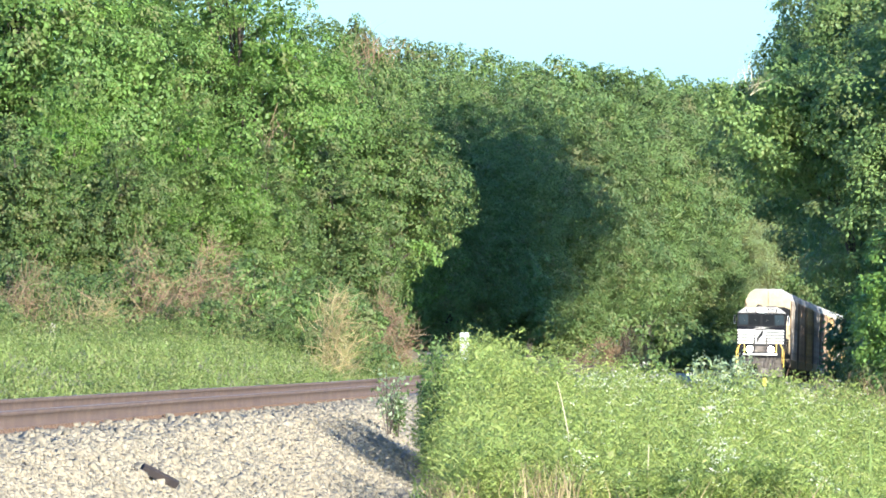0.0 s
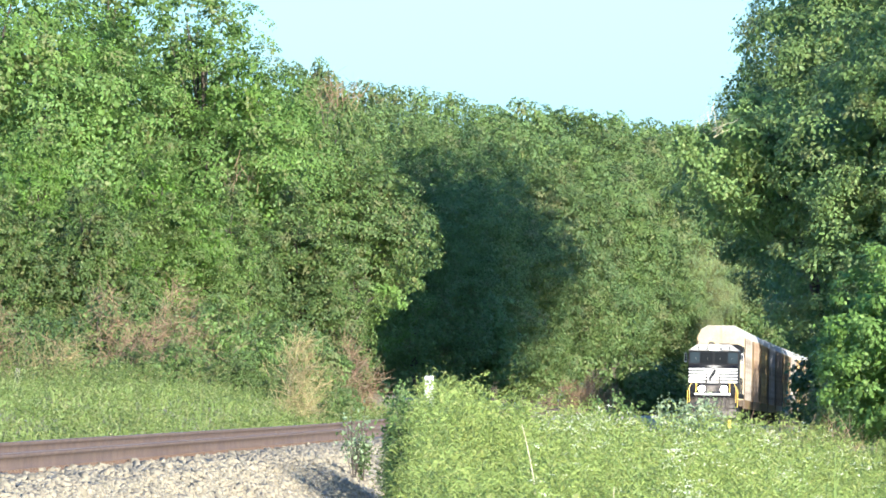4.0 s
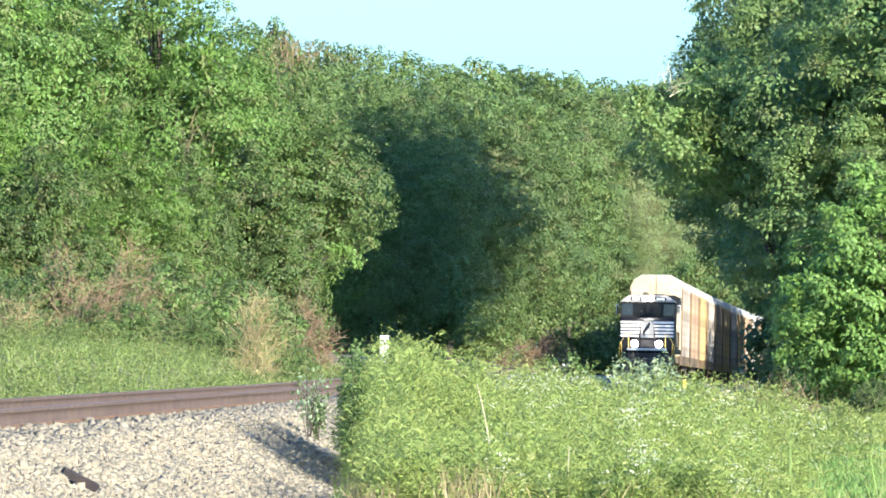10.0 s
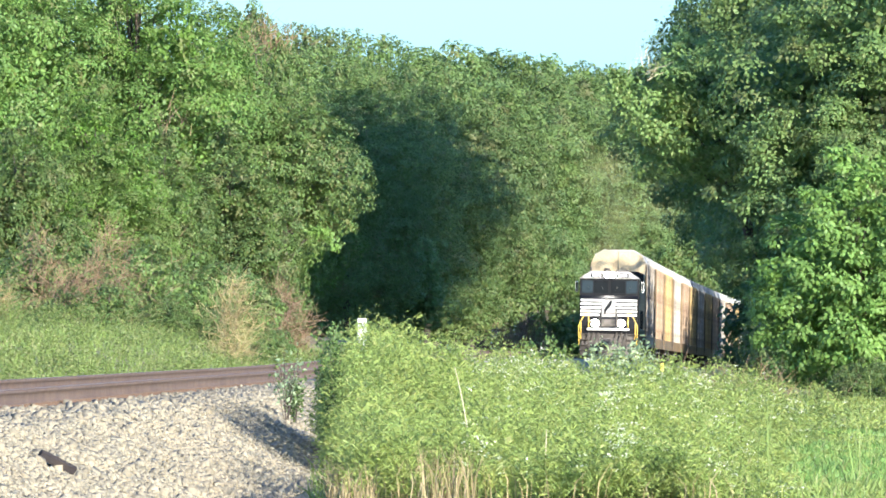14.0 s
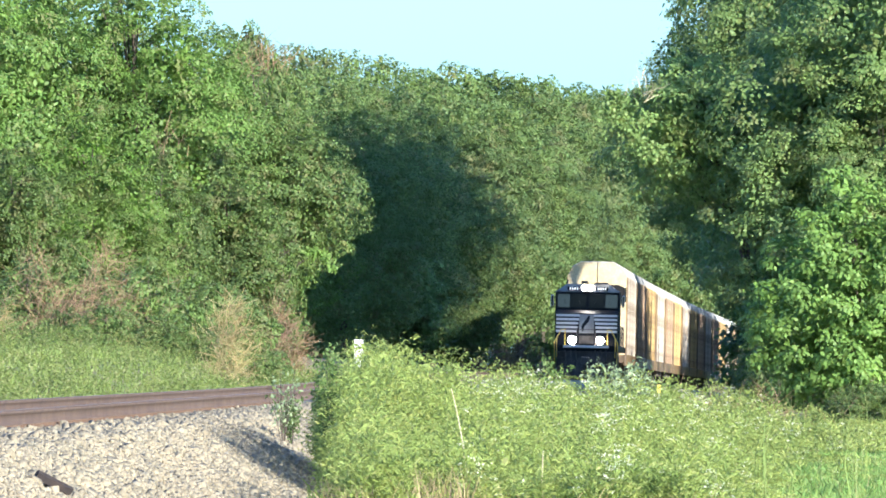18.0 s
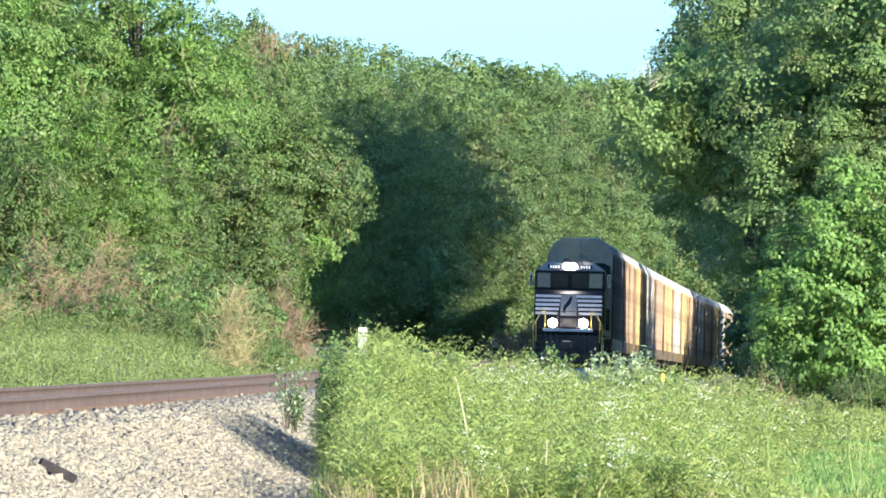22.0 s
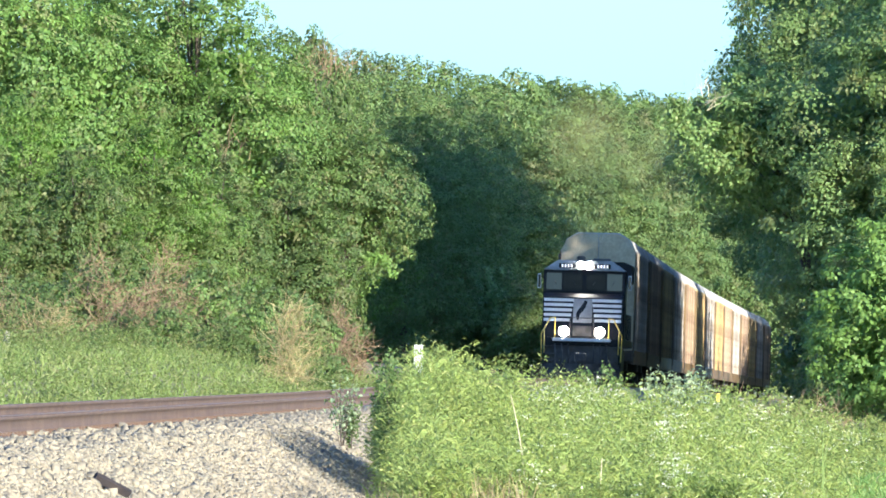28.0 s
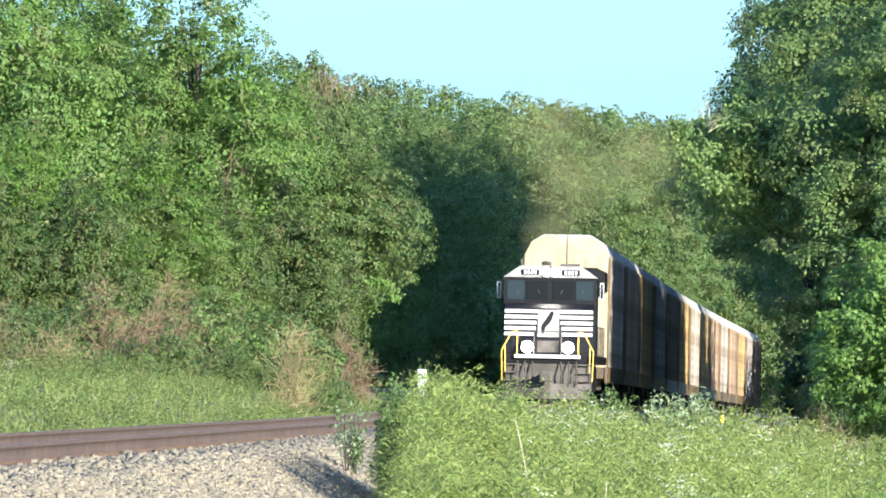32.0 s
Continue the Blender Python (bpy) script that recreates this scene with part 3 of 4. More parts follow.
v, f = leaf_mesh(rng, p, unit(on_ball(rng, 900) + np.array([0.3, -0.5, 0.4])), 0.16, 0.6)
o = raw("upright_branch", v, f, LEAF_DARK, reaching)
o.matrix_parent_inverse = reaching.matrix_basis.inverted()


# ---- dead brush at the wood's foot ----
def dead_brush(name, seed, px, y, width, height, n, material, label, twig=0.62):
    rng = np.random.default_rng(seed)
    x = (px - 784) / 19956 * y
    root = Vector((x, y, float(ground_z(x, y))))
    a = np.stack([rng.normal(0, width / 2, n), rng.normal(0, width / 2, n), height * rng.uniform(0, 0.9, n) ** 1.3], 1)
    a[:, 2] *= 0.75 + 0.25 * np.cos(a[:, 0] * 3 + seed)
    d = np.stack([rng.normal(0.25, 0.5, n), rng.normal(0, 0.3, n) - 0.2, rng.uniform(-0.2, 1.2, n)], 1)
    v, f = twigs(rng, a, unit(d), twig, 0.011 * y / 310)
    ob = raw(name, v, f, material)
    ob.location = root
    return tagged(ob, label, "brush", kind="stuff")


DEAD = "dead brush at the foot of the trees"
for i, (px, y, w, h, k, m, s) in enumerate(((318, 314, 2.0, 3.6, 2300, TWIG, "reddish-brown dead brush tangled at the wood's foot"), (25, 308, 1.6, 2.7, 1000, TWIG, "brown dead brush among green shrubs"),
                                            (158, 308, 0.8, 1.5, 420, STRAW, "pale dry weeds standing before the trees"), (592, 296, 0.5, 2.6, 700, STRAW, "pale dry stalks leaning before the trees"),
                                            (690, 341, 0.7, 2.6, 800, TWIG, "brown bare twigs at the shaded wood's edge"), (1072, 602, 2.3, 2.4, 2600, TWIG, "grey-brown dead brush before the far wood"),
                                            (1465, 252, 1.6, 0.95, 900, TWIG, "dry grey weeds beside the track"))):
    tagged(dead_brush("dead_brush", 60 + i, px, y, w, h, k, m, s), group=DEAD)


# ---- weeds and grass ----
def weed_bed(name, seed, spots, heights, leaves_each, leaf, material, label, category, spread=0.2, power=0.6):
    """Feathery plants: for every spot many small leaves around a stem, denser towards its top."""
    rng = np.random.default_rng(seed)
    n = len(spots)
    k = np.repeat(np.arange(n), leaves_each)
    t = rng.uniform(0.05, 1, len(k)) ** power
    h = heights[k]
    rad = spread * (0.35 + 0.9 * np.sin(np.pi * np.clip(t, 0, 0.97)))
    a = rng.uniform(0, math.tau, len(k))
    rr = rad * rng.uniform(0, 1, len(k)) ** 0.5
    lean = rng.normal(0, 0.1, (n, 2))[k] * (t ** 1.5 * h)[:, None]
    p = spots[k] + np.stack([np.cos(a) * rr + lean[:, 0], np.sin(a) * rr + lean[:, 1], h * t + rng.normal(0, 0.03, len(k))], 1)
    d = unit(np.stack([np.cos(a) * 0.6, np.sin(a) * 0.6, np.full(len(k), 0.7)], 1) + 0.7 * on_ball(rng, len(k)))
    out = unit(np.stack([np.cos(a), np.sin(a), rng.uniform(-0.5, 1.2, len(k))], 1) + 0.4 * on_ball(rng, len(k)))
    v, f = leaf_mesh(rng, p, d, leaf, 0.3, along=unit(out - d * (out * d).sum(1, keepdims=True) * 0.7))
    return tagged(raw(name, v, f, material), label, category, kind="stuff")


def weed_top(px, y):
    """How high the weeds stand above the ground along the bank, falling away to the right."""
    side = np.interp(px, [748, 775, 812, 855, 960, 1120, 1350, 1450, 1568, 1640, 1800], [0.8, 1.32, 1.8, 1.92, 1.66, 1.36, 1.3, 1.18, 0.8, 0.5, 0.14])
    return side * (1 + 0.09 * wobble(px * 0.02, y * 0.4, 1.0))


rng = np.random.default_rng(11)
n = 470
cy = 114 + 186 * rng.uniform(0, 1, n) ** 1.7
cpx = rng.uniform(745, 1840, n)
k = np.repeat(np.arange(n), 15)
dx, dy = rng.normal(0, 0.34, len(k)), rng.normal(0, 0.7, len(k))
sy = cy[k] + dy
sx = (cpx[k] - 784) / 19956 * sy + dx
spx = 784 + sx / sy * 19956
dome = rng.uniform(0.6, 1.16, n)[k] * (1.08 - 0.55 * np.clip(np.hypot(dx, dy * 0.5) / 0.8, 0, 1) ** 2)
# the dense stand at the bank's end
m = 900
ey = rng.uniform(138, 152, m)
epx = rng.uniform(752, 985, m) + 0.6 * (150 - ey)
sy, spx, sx = np.concatenate([sy, ey]), np.concatenate([spx, epx]), np.concatenate([sx, (epx - 784) / 19956 * ey])
dome = np.concatenate([dome, 0.96 - 0.25 * rng.uniform(0, 1, m) ** 2 + 0.16 * wobble(epx * 0.045, ey * 0.5, 1.0)])
keep = (sx > track_x(sy) + 3.0) & (spx > 760 + 1.3 * np.clip(150 - sy, 0, 30) + 75 * (sy > 153) + 12 * wobble(sy * 1.1, sy * 0.3, 1.0) + rng.normal(0, 9, len(sy))) & (sy > 113)
sy, spx, sx, dome = sy[keep], spx[keep], sx[keep], dome[keep]
thin = wobble(spx * 0.035 + 2.0, sy * 0.55, 1.0) + 0.6 * wobble(spx * 0.11, sy * 1.3, 1.0) + rng.normal(0, 0.35, len(sx)) > -0.75
sy, spx, sx, dome = sy[thin], spx[thin], sx[thin], dome[thin]
spots = np.stack([sx, sy, ground_z(sx, sy)], 1)
hts = weed_top(spx, sy) * np.minimum(dome, 1.1) * rng.uniform(0.8, 1.05, len(sx)) * np.interp(sy, [113, 124, 142], [0.4, 0.7, 1.0])
hts = hts * (1 - np.clip((spx - 1380) / 260, 0, 0.86) * np.clip((185 - sy) / 30, 0, 1))
near = sy < 176
weed_bed("tall_weeds", 12, spots[near], hts[near], 60, 0.058, LEAF_WEED, "tall ferny green weeds covering the railway bank", "weeds")
weed_bed("tall_weeds", 13, spots[~near], hts[~near], 38, 0.09, LEAF_WEED, "tall green weeds along the railway bank", "weeds")

# drooping fronds over them
def fronds(rng, spots, heights, each, length, width):
    k = np.repeat(np.arange(len(spots)), each)
    n = len(k)
    a, t = rng.uniform(0, math.tau, n), rng.uniform(0.1, 1, n) ** 0.6
    out = np.stack([np.cos(a), np.sin(a), np.zeros(n)], 1)
    base = spots[k] + out * (0.12 * rng.uniform(0, 1, n))[:, None] + np.stack([np.zeros(n), np.zeros(n), heights[k] * t], 1)
    size = (length * rng.uniform(0.5, 1.4, n))[:, None]
    side = unit(np.cross(out, on_ball(rng, n))) * width / 2
    mid = base + out * size * 0.5 + np.array([0, 0, 0.45]) * size
    tip = base + out * size * 0.95 + np.array([0, 0, 0.25]) * size + 0.12 * on_ball(rng, n) * size
    v = np.stack([base - side, base + side, mid + side, mid - side, tip + side * 0.4, tip - side * 0.4], 1).reshape(-1, 3)
    q = 6 * np.arange(n)[:, None]
    return v, np.concatenate([q + np.array([[0, 1, 2, 3]]), q + np.array([[3, 2, 4, 5]])])


v, f = fronds(rng, spots[near], hts[near], 20, 0.115, 0.011)
tagged(raw("weed_fronds", v, f, LEAF_WEED), "fine drooping green fronds of tall weeds", "weeds", kind="stuff")

# stems among them, and dry stalks at the front
pick = rng.choice(len(spots), 150)
v, f = blades(rng, spots[pick] + rng.normal(0, 0.05, (150, 3)) * np.array([1, 1, 0]), 1.1, 0.012, 0.1)
tagged(raw("weed_stems", v, f, GRASS), "thin green stems among the weeds", "weeds", kind="stuff")
n = 1800
fy = rng.uniform(112, 125, n)
fpx = np.concatenate([rng.uniform(760, 850, 700), rng.normal(960, 42, 700), rng.uniform(780, 1500, 400)])
fx = (fpx - 784) / 19956 * fy
v, f = blades(rng, np.stack([fx, fy, ground_z(fx, fy)], 1), np.where(np.abs(fpx - 960) < 75, 0.5, 0.36), 0.011, 0.16)
tagged(raw("dry_grass", v, f, STRAW), "straw-coloured dry grass at the weeds' foot", "grass", kind="stuff")

# low grass in front and far behind, and on the bank left of the track
n = 18000
fy = 114 + 174 * rng.uniform(0, 1, n) ** 1.2
fpx = rng.uniform(730, 1850, n)
fx = (fpx - 784) / 19956 * fy
keep = fx > track_x(fy) + 3.3
v, f = blades(rng, np.stack([fx, fy, ground_z(fx, fy)], 1)[keep], 0.2, 0.02, 0.45)
tagged(raw("grass", v, f, GRASS), "green grass along the railway bank", "grass", kind="stuff")
n = 24000
fy = 128 + 70 * rng.uniform(0, 1, n)
fpx = 1560 + 30 * wobble(fy * 0.2, fy * 0.1, 1.0) + 320 * rng.uniform(0, 1, n)
fx = (fpx - 784) / 19956 * fy
v, f = blades(rng, np.stack([fx, fy, ground_z(fx, fy)], 1), 0.14, 0.03, 0.5)
tagged(raw("lawn", v, f, LAWN), "short bright green grass beyond the weeds", "grass", kind="stuff")
n = 30000
fy = 105 + 255 * rng.uniform(0, 1, n) ** 1.1
off = -3.0 - 12 * rng.uniform(0, 1, n) ** 1.3
fx = track_x(fy) + off
v, f = blades(rng, np.stack([fx, fy, ground_z(fx, fy)], 1), 0.3, 0.03, 0.4)
tagged(raw("grass", v, f, GRASS), "fresh green grass on the bank behind the rails", "grass", kind="stuff")
n = 2400
fy = 110 + 225 * rng.uniform(0, 1, n) ** 1.1
fx = track_x(fy) - 3.3 - 10 * rng.uniform(0, 1, n) ** 1.2
weed_bed("bank_weeds", 14, np.stack([fx, fy, ground_z(fx, fy)], 1), np.clip(rng.uniform(0.2, 0.6, n) * (1 + 0.9 * wobble(fx * 1.3, fy * 0.25, 1.0)), 0.1, 1.1), 62, 0.075, GRASS, "low green weeds on the grassy bank", "weeds", spread=0.3)

# white umbels over the weeds
n = 1300
able = np.flatnonzero((spx > 1000) & (sy < 250))
thick = 0.15 + np.clip(wobble(spx[able] * 0.02, sy[able] * 0.12, 1.0), 0, 2) ** 2
pick = rng.choice(able, n, p=thick / thick.sum())
c = spots[pick] + np.stack([rng.normal(0, 0.08, n), rng.normal(0, 0.08, n), hts[pick] * rng.uniform(0.9, 1.06, n)], 1)
k = np.repeat(np.arange(n), 9)
p = c[k] + np.stack([rng.normal(0, 0.032, len(k)), rng.normal(0, 0.032, len(k)), rng.normal(0, 0.01, len(k))], 1)
v, f = leaf_mesh(rng, p, unit(np.array([0, -0.5, 0.8]) + 0.5 * on_ball(rng, len(k))), 0.019, 0.9)
tagged(raw("white_flowers", v, f, PETAL), "small white flower heads on tall weeds", "flowers", kind="stuff")


# ---- single plants, posts and litter ----
def small_shrub(name, seed, px, y, base, height, width, n, leaf, material, label):
    rng = np.random.default_rng(seed)
    thing = new(name)
    thing.location = ((px - 784) / 19956 * y, y, base)
    tips = []
    for i in range(9):
        a = rng.uniform(0, math.tau)
        tip = Vector((math.cos(a) * width * rng.uniform(0.1, 0.5), math.sin(a) * width * rng.uniform(0.1, 0.5), height * rng.uniform(0.55, 1)))
        m = tip * 0.5 + Vector((0, 0, 0.1 * height))
        bm = bmesh.new()
        stick(bm, (0, 0, -0.1), m, 0.007, 0.005, 5), stick(bm, m, tip, 0.005, 0.002, 5)
        part("stem", bm, BARK, thing)
        tips += [(m, tip)]
    k = rng.integers(0, 9, n)
    t = rng.uniform(-0.75, 1.05, n)[:, None]
    m, e = np.array([tips[i][0] for i in k]), np.array([tips[i][1] for i in k])
    v, f = leaf_mesh(rng, m + (e - m) * t + rng.normal(0, 0.07 * width, (n, 3)), unit(on_ball(rng, n) + np.array([0, -0.5, 0.6])), leaf, 0.5)
    raw("leaves", v, f, material, thing)
    return tagged(thing, label, "shrub")


small_shrub("shrub", 37, 704, 157, -0.72, 0.85, 0.8, 620, 0.06, LEAF_SHRUB, "dark green leafy shrub growing from the ballast")
small_shrub("shrub", 31, 688, 156, -0.66, 1.08, 0.8, 200, 0.062, LEAF_PALE, "thin pale-leaved shrub growing from the ballast")
small_shrub("shrub", 32, 1262, 222, -1.0, 1.75, 1.0, 800, 0.1, LEAF_PALE, "pale broad-leaved shrub among the weeds beside the track")
small_shrub("shrub", 33, 1315, 228, -1.0, 1.65, 0.9, 620, 0.095, LEAF_PALE, "pale broad-leaved shrub among the weeds beside the track")
small_shrub("shrub", 35, 762, 148, -1.2, 1.93, 0.8, 1500, 0.07, LEAF_SHRUB, "dark green leafy shrub at the ballast's edge")
small_shrub("shrub", 36, 776, 141, -1.2, 1.82, 0.7, 1100, 0.068, LEAF_SHRUB, "dark green leafy shrub at the ballast's edge")
for i, (px, h) in enumerate(((855, 0.6), (878, 0.85), (898, 1.05), (914, 0.9), (935, 0.75), (1052, 0.7), (1190, 0.65), (1385, 0.6))):
    small_shrub("broad_leaved_weed", 70 + i, px, 117.5 + 0.5 * i, -1.22, h, 0.42, 150, 0.1, GRASS, "yellow-green broad-leaved weed at the bank's foot")
small_shrub("shrub", 34, 1150, 225, -1.0, 1.6, 0.9, 700, 0.09, LEAF_SHRUB, "green leafy shrub among the weeds")


def stalk(name, px, y, top, bend, label):
    x = (px - 784) / 19956 * y
    z = float(ground_z(x, y))
    bm = bmesh.new()
    last = Vector((x, y, z))
    for i in range(1, 9):
        t = i / 8
        p = Vector((x + bend * t * t, y, z + top * t))
        stick(bm, last, p, 0.011 * (1.1 - t * 0.6), 0.011 * (1 - t * 0.6), 6)
        last = p
    return tagged(part(name, bm, PALE_STEM), label, "weed stalk", group="dry stalks before the weeds")


stalk("dry_stalk", 1018, 117, 1.46, -0.19, "tall bent dry stalk before the weeds")
stalk("dry_stalk", 1145, 117, 0.8, 0.02, "short dry stalk before the weeds")
stalk("dry_stalk", 911, 117, 0.88, -0.16, "leaning dry stalk before the weeds")
stalk("dry_stalk", 1275, 117, 0.7, 0.03, "short dry stalk before the weeds")

bm = bmesh.new()
block(bm, -0.09, 0.09, -0.05, 0.05, 0, 1.95, 0.012)
post = part("milepost", bm, mat("white_post_paint", (0.72, 0.72, 0.7), 0.6, vary=0.12, scale=4))
post.location = place(822, 589, 228) - Vector((0, 0, 1.95))
tagged(post, "square white post standing behind the weeds", "post")
bm = bmesh.new()
for i in range(3):
    block(bm, -0.05 + 0.035 * i, -0.03 + 0.035 * i, -0.054, -0.0505, 1.82 - 0.02 * (i % 2), 1.88)
part("marking", bm, mat("grey_marking", (0.25, 0.25, 0.24), 0.7), post)
bm = bmesh.new()
block(bm, -0.014, 0.014, -0.01, 0.01, 0, 1.0, 0.006)
mark = part("marker_post", bm, mat("dull_green_stake", (0.2, 0.22, 0.11), 0.7, vary=0.2))
bm = bmesh.new()
block(bm, -0.025, 0.025, -0.016, 0.016, 1.0, 1.13, 0.008)
part("cap", bm, mat("yellow_plastic", (0.62, 0.5, 0.06), 0.5, vary=0.1), mark, "yellow plastic cap")
mark.location = place(1353, 668, 180) - Vector((0, 0, 1.14))
tagged(mark, "small yellow plastic marker post in the grass", "post")
bm = bmesh.new()
stick(bm, (0, 0, -0.2), (0.04, 0, 0.62), 0.07, 0.06, 8)
stub = part("fence_post", bm, mat("grey_wood", (0.4, 0.36, 0.3), 0.9, other=(0.28, 0.25, 0.2), bump=0.5))
stub.location = ((91 - 784) / 19956 * 287, 287, float(ground_z((91 - 784) / 19956 * 287, 287)))
tagged(stub, "weathered grey wooden fence post stub in grass", "post")


def bank_z(off, y):
    return float(rail_z(y)) + np.interp(off, [1.62, 2.0, 3.6, 6], [-0.24, -0.3, -1.15, -1.2])


CHAR = mat("rotten_wood", (0.02, 0.015, 0.014), 0.95, other=(0.035, 0.025, 0.02), scale=6, fine=40, bump=0.8)
for px, y, size, turn, thick in ((278, 101.2, 0.36, -75, 1.0), (482, 100.4, 0.2, -70, 0.3)):
    bm = bmesh.new()
    prism(bm, [(-0.05, 0), (0.055, 0.005), (0.06, 0.06), (0.01, 0.085), (-0.045, 0.06)], -size / 2, size / 2)
    for w in bm.verts:
        w.co += Vector(noise.noise_vector(w.co * 9)) * 0.012
        w.co.x *= thick
        w.co.z *= thick
    wood = part("broken_tie_piece", bm, CHAR)
    x = (px - 784) / 19956 * y
    wood.matrix_world = Matrix.Translation((x, y, bank_z(x - track_x(y), y) + 0.115 - 0.07 * thick)) @ pose(0, 0, 0, 0, 27, 0) @ pose(0, 0, 0, 0, 0, turn)
    tagged(wood, "dark broken piece of wooden tie on ballast", "wood scrap", group="wood scraps on the ballast")


# ---- ballast stones and ties ----
def stones(rng, at, size):
    """Angular stones: boxes with every corner moved."""
    n = len(at)
    box = np.array([(x, y, z) for z in (-1, 1) for y in (-1, 1) for x in (-1, 1)], float)
    v = box[None] * rng.uniform(0.25, 0.62, (n, 8, 3)) * np.array([1, 1, 0.7])
    turn = rng.uniform(0, math.tau, n)[:, None]
    v = np.stack([v[..., 0] * np.cos(turn) - v[..., 1] * np.sin(turn), v[..., 0] * np.sin(turn) + v[..., 1] * np.cos(turn), v[..., 2]], -1)
    q = unit(rng.normal(size=(n, 3)))
    a = rng.normal(0, 0.75, n)
    c, s = np.cos(a)[:, None, None], np.sin(a)[:, None, None]
    k = q[:, None, :]
    v = v * c + np.cross(np.broadcast_to(k, v.shape), v) * s + k * (v * k).sum(-1, keepdims=True) * (1 - c)
    v = v * size[:, None, None] + at[:, None, :]
    f = np.array([(0, 2, 3, 1), (4, 5, 7, 6), (0, 1, 5, 4), (2, 6, 7, 3), (0, 4, 6, 2), (1, 3, 7, 5)])
    return v.reshape(-1, 3), (8 * np.arange(n)[:, None, None] + f[None]).reshape(-1, 4)


def bank_spots(rng, n, y0, y1, power=1.0):
    y = y0 + (y1 - y0) * rng.uniform(0, 1, n) ** power
    off = rng.uniform(0.86, 3.9, n)
    slope = 0.03054 + 0.0000256 * y
    h = np.hypot(1, slope)
    z = rail_z(y) + np.interp(off, [1.62, 2.0, 3.6, 6], [-0.24, -0.3, -1.15, -1.2])
    return np.stack([track_x(y) + off / h, y - off * slope / h, z], 1)


rng = np.random.default_rng(21)
p = bank_spots(rng, 52000, 84, 205, 1.5)
p[:, 2] += rng.uniform(-0.012, 0.02, len(p))
v, f = stones(rng, p, rng.uniform(0.04, 0.072, len(p)) * np.interp(p[:, 1], [84, 135, 225], [0.95, 1.05, 1.6]))
heap = raw("ballast_stones", v, f, STONE, bed)
tagged(heap, "grey-white crushed limestone pieces", kind="stuff")
shapes = []
for i in range(8):
    v, f = stones(rng, np.zeros((1, 3)), np.array([0.1]))
    ob = raw("stone", v, f, STONE, bed)
    shapes.append(ob)
p = bank_spots(rng, 280, 95, 142)
for i, q in enumerate(p):
    ob = shapes[i] if i < 8 else new("stone", shapes[i % 8].data)
    ob.parent = bed
    ob.matrix_basis = Matrix.Translation((q[0], q[1], q[2] + 0.025)) @ Euler(rng.uniform(0, 6.28, 3)).to_matrix().to_4x4() @ Matrix.Diagonal((*([rng.uniform(0.7, 1.15)] * 3), 1))

bm = bmesh.new()
block(bm, -1.3, 1.3, -0.115, 0.115, -0.19, 0)
tie = part("tie", bm, TIE, bed)
bm = bmesh.new()
for s in (-1, 1):
    block(bm, s * 0.755 - 0.17, s * 0.755 + 0.17, -0.09, 0.09, 0, 0.016)
    for dx in (-0.11, 0.11):
        block(bm, s * 0.755 + dx - 0.015, s * 0.755 + dx + 0.015, -0.015, 0.015, 0.01, 0.05)
plate = part("tie_plates", bm, RUST, tie)
for i in range(240):
    y = 78 + i * 0.53
    ob = tie if i == 0 else new("tie", tie.data)
    ob.parent = bed
    slope = 0.03054 + 0.0000256 * y
    ob.matrix_basis = pose(track_x(y), y, float(rail_z(y)) - 0.19, 0, 1.1, -math.degrees(math.atan(slope)) + rng.uniform(-0.8, 0.8))
    if i:
        pl = new("tie_plates", plate.data)
        pl.parent = ob


# ---- the train ----
BLACK = mat("black_paint", (0.008, 0.008, 0.009), 0.45, vary=0.3, scale=1.0, fine=12, bump=0.05)
BLACK.node_tree.nodes["Principled BSDF"].inputs["Specular IOR Level"].default_value = 0.22
WHITE = mat("white_paint", (0.72, 0.7, 0.64), 0.5, vary=0.1, scale=2.0, bump=0.05)
DUSTY = mat("dusty_grey_paint", (0.34, 0.325, 0.3), 0.5, other=(0.2, 0.19, 0.17), scale=1.2, fine=14, bump=0.05)
YELLOW = mat("yellow_handrail", (0.75, 0.5, 0.08), 0.5, vary=0.1, bump=0)
STEEL = mat("dusty_steel", (0.12, 0.105, 0.09), 0.7, metal=0.3, other=(0.07, 0.06, 0.05), scale=3, bump=0.3)
GLASS = mat("dark_window_glass", (0.012, 0.016, 0.02), 0.06, vary=0.05, bump=0)
INNER = mat("unlit_window_glass", (0.01, 0.011, 0.012), 0.1, vary=0.05, bump=0)
INNER.node_tree.nodes["Principled BSDF"].inputs["Specular IOR Level"].default_value = 0.1
LAMP = glow("lit_headlight", (1.0, 0.96, 0.88), 60.0)
BOARD = glow("lit_number_board", (0.9, 0.92, 0.95), 0.35)
loco = tagged(new("locomotive"), "black diesel locomotive with white nose stripes, lights on", "locomotive")
bm = bmesh.new()
block(bm, -1.5, 1.5, 1.0, 21.6, 1.32, 1.6, 0.03)
part("frame", bm, BLACK, loco)
bm = bmesh.new()
prism(bm, [(1.15, 1.6), (1.38, 3.1), (1.7, 3.27), (2.6, 3.3), (2.6, 1.6)], -1.5, 1.5, "x")
bmesh.ops.bevel(bm, geom=[e for e in bm.edges], offset=0.05, segments=2, affect="EDGES")
nose = part("nose", bm, BLACK, loco)
bm = bmesh.new()
prism(bm, [(2.6, 1.6), (2.6, 3.1), (2.62, 4.16), (5.3, 4.16), (5.3, 1.6)], -1.55, 1.55, "x")
cab = part("cab", bm, BLACK, loco)
bm = bmesh.new()
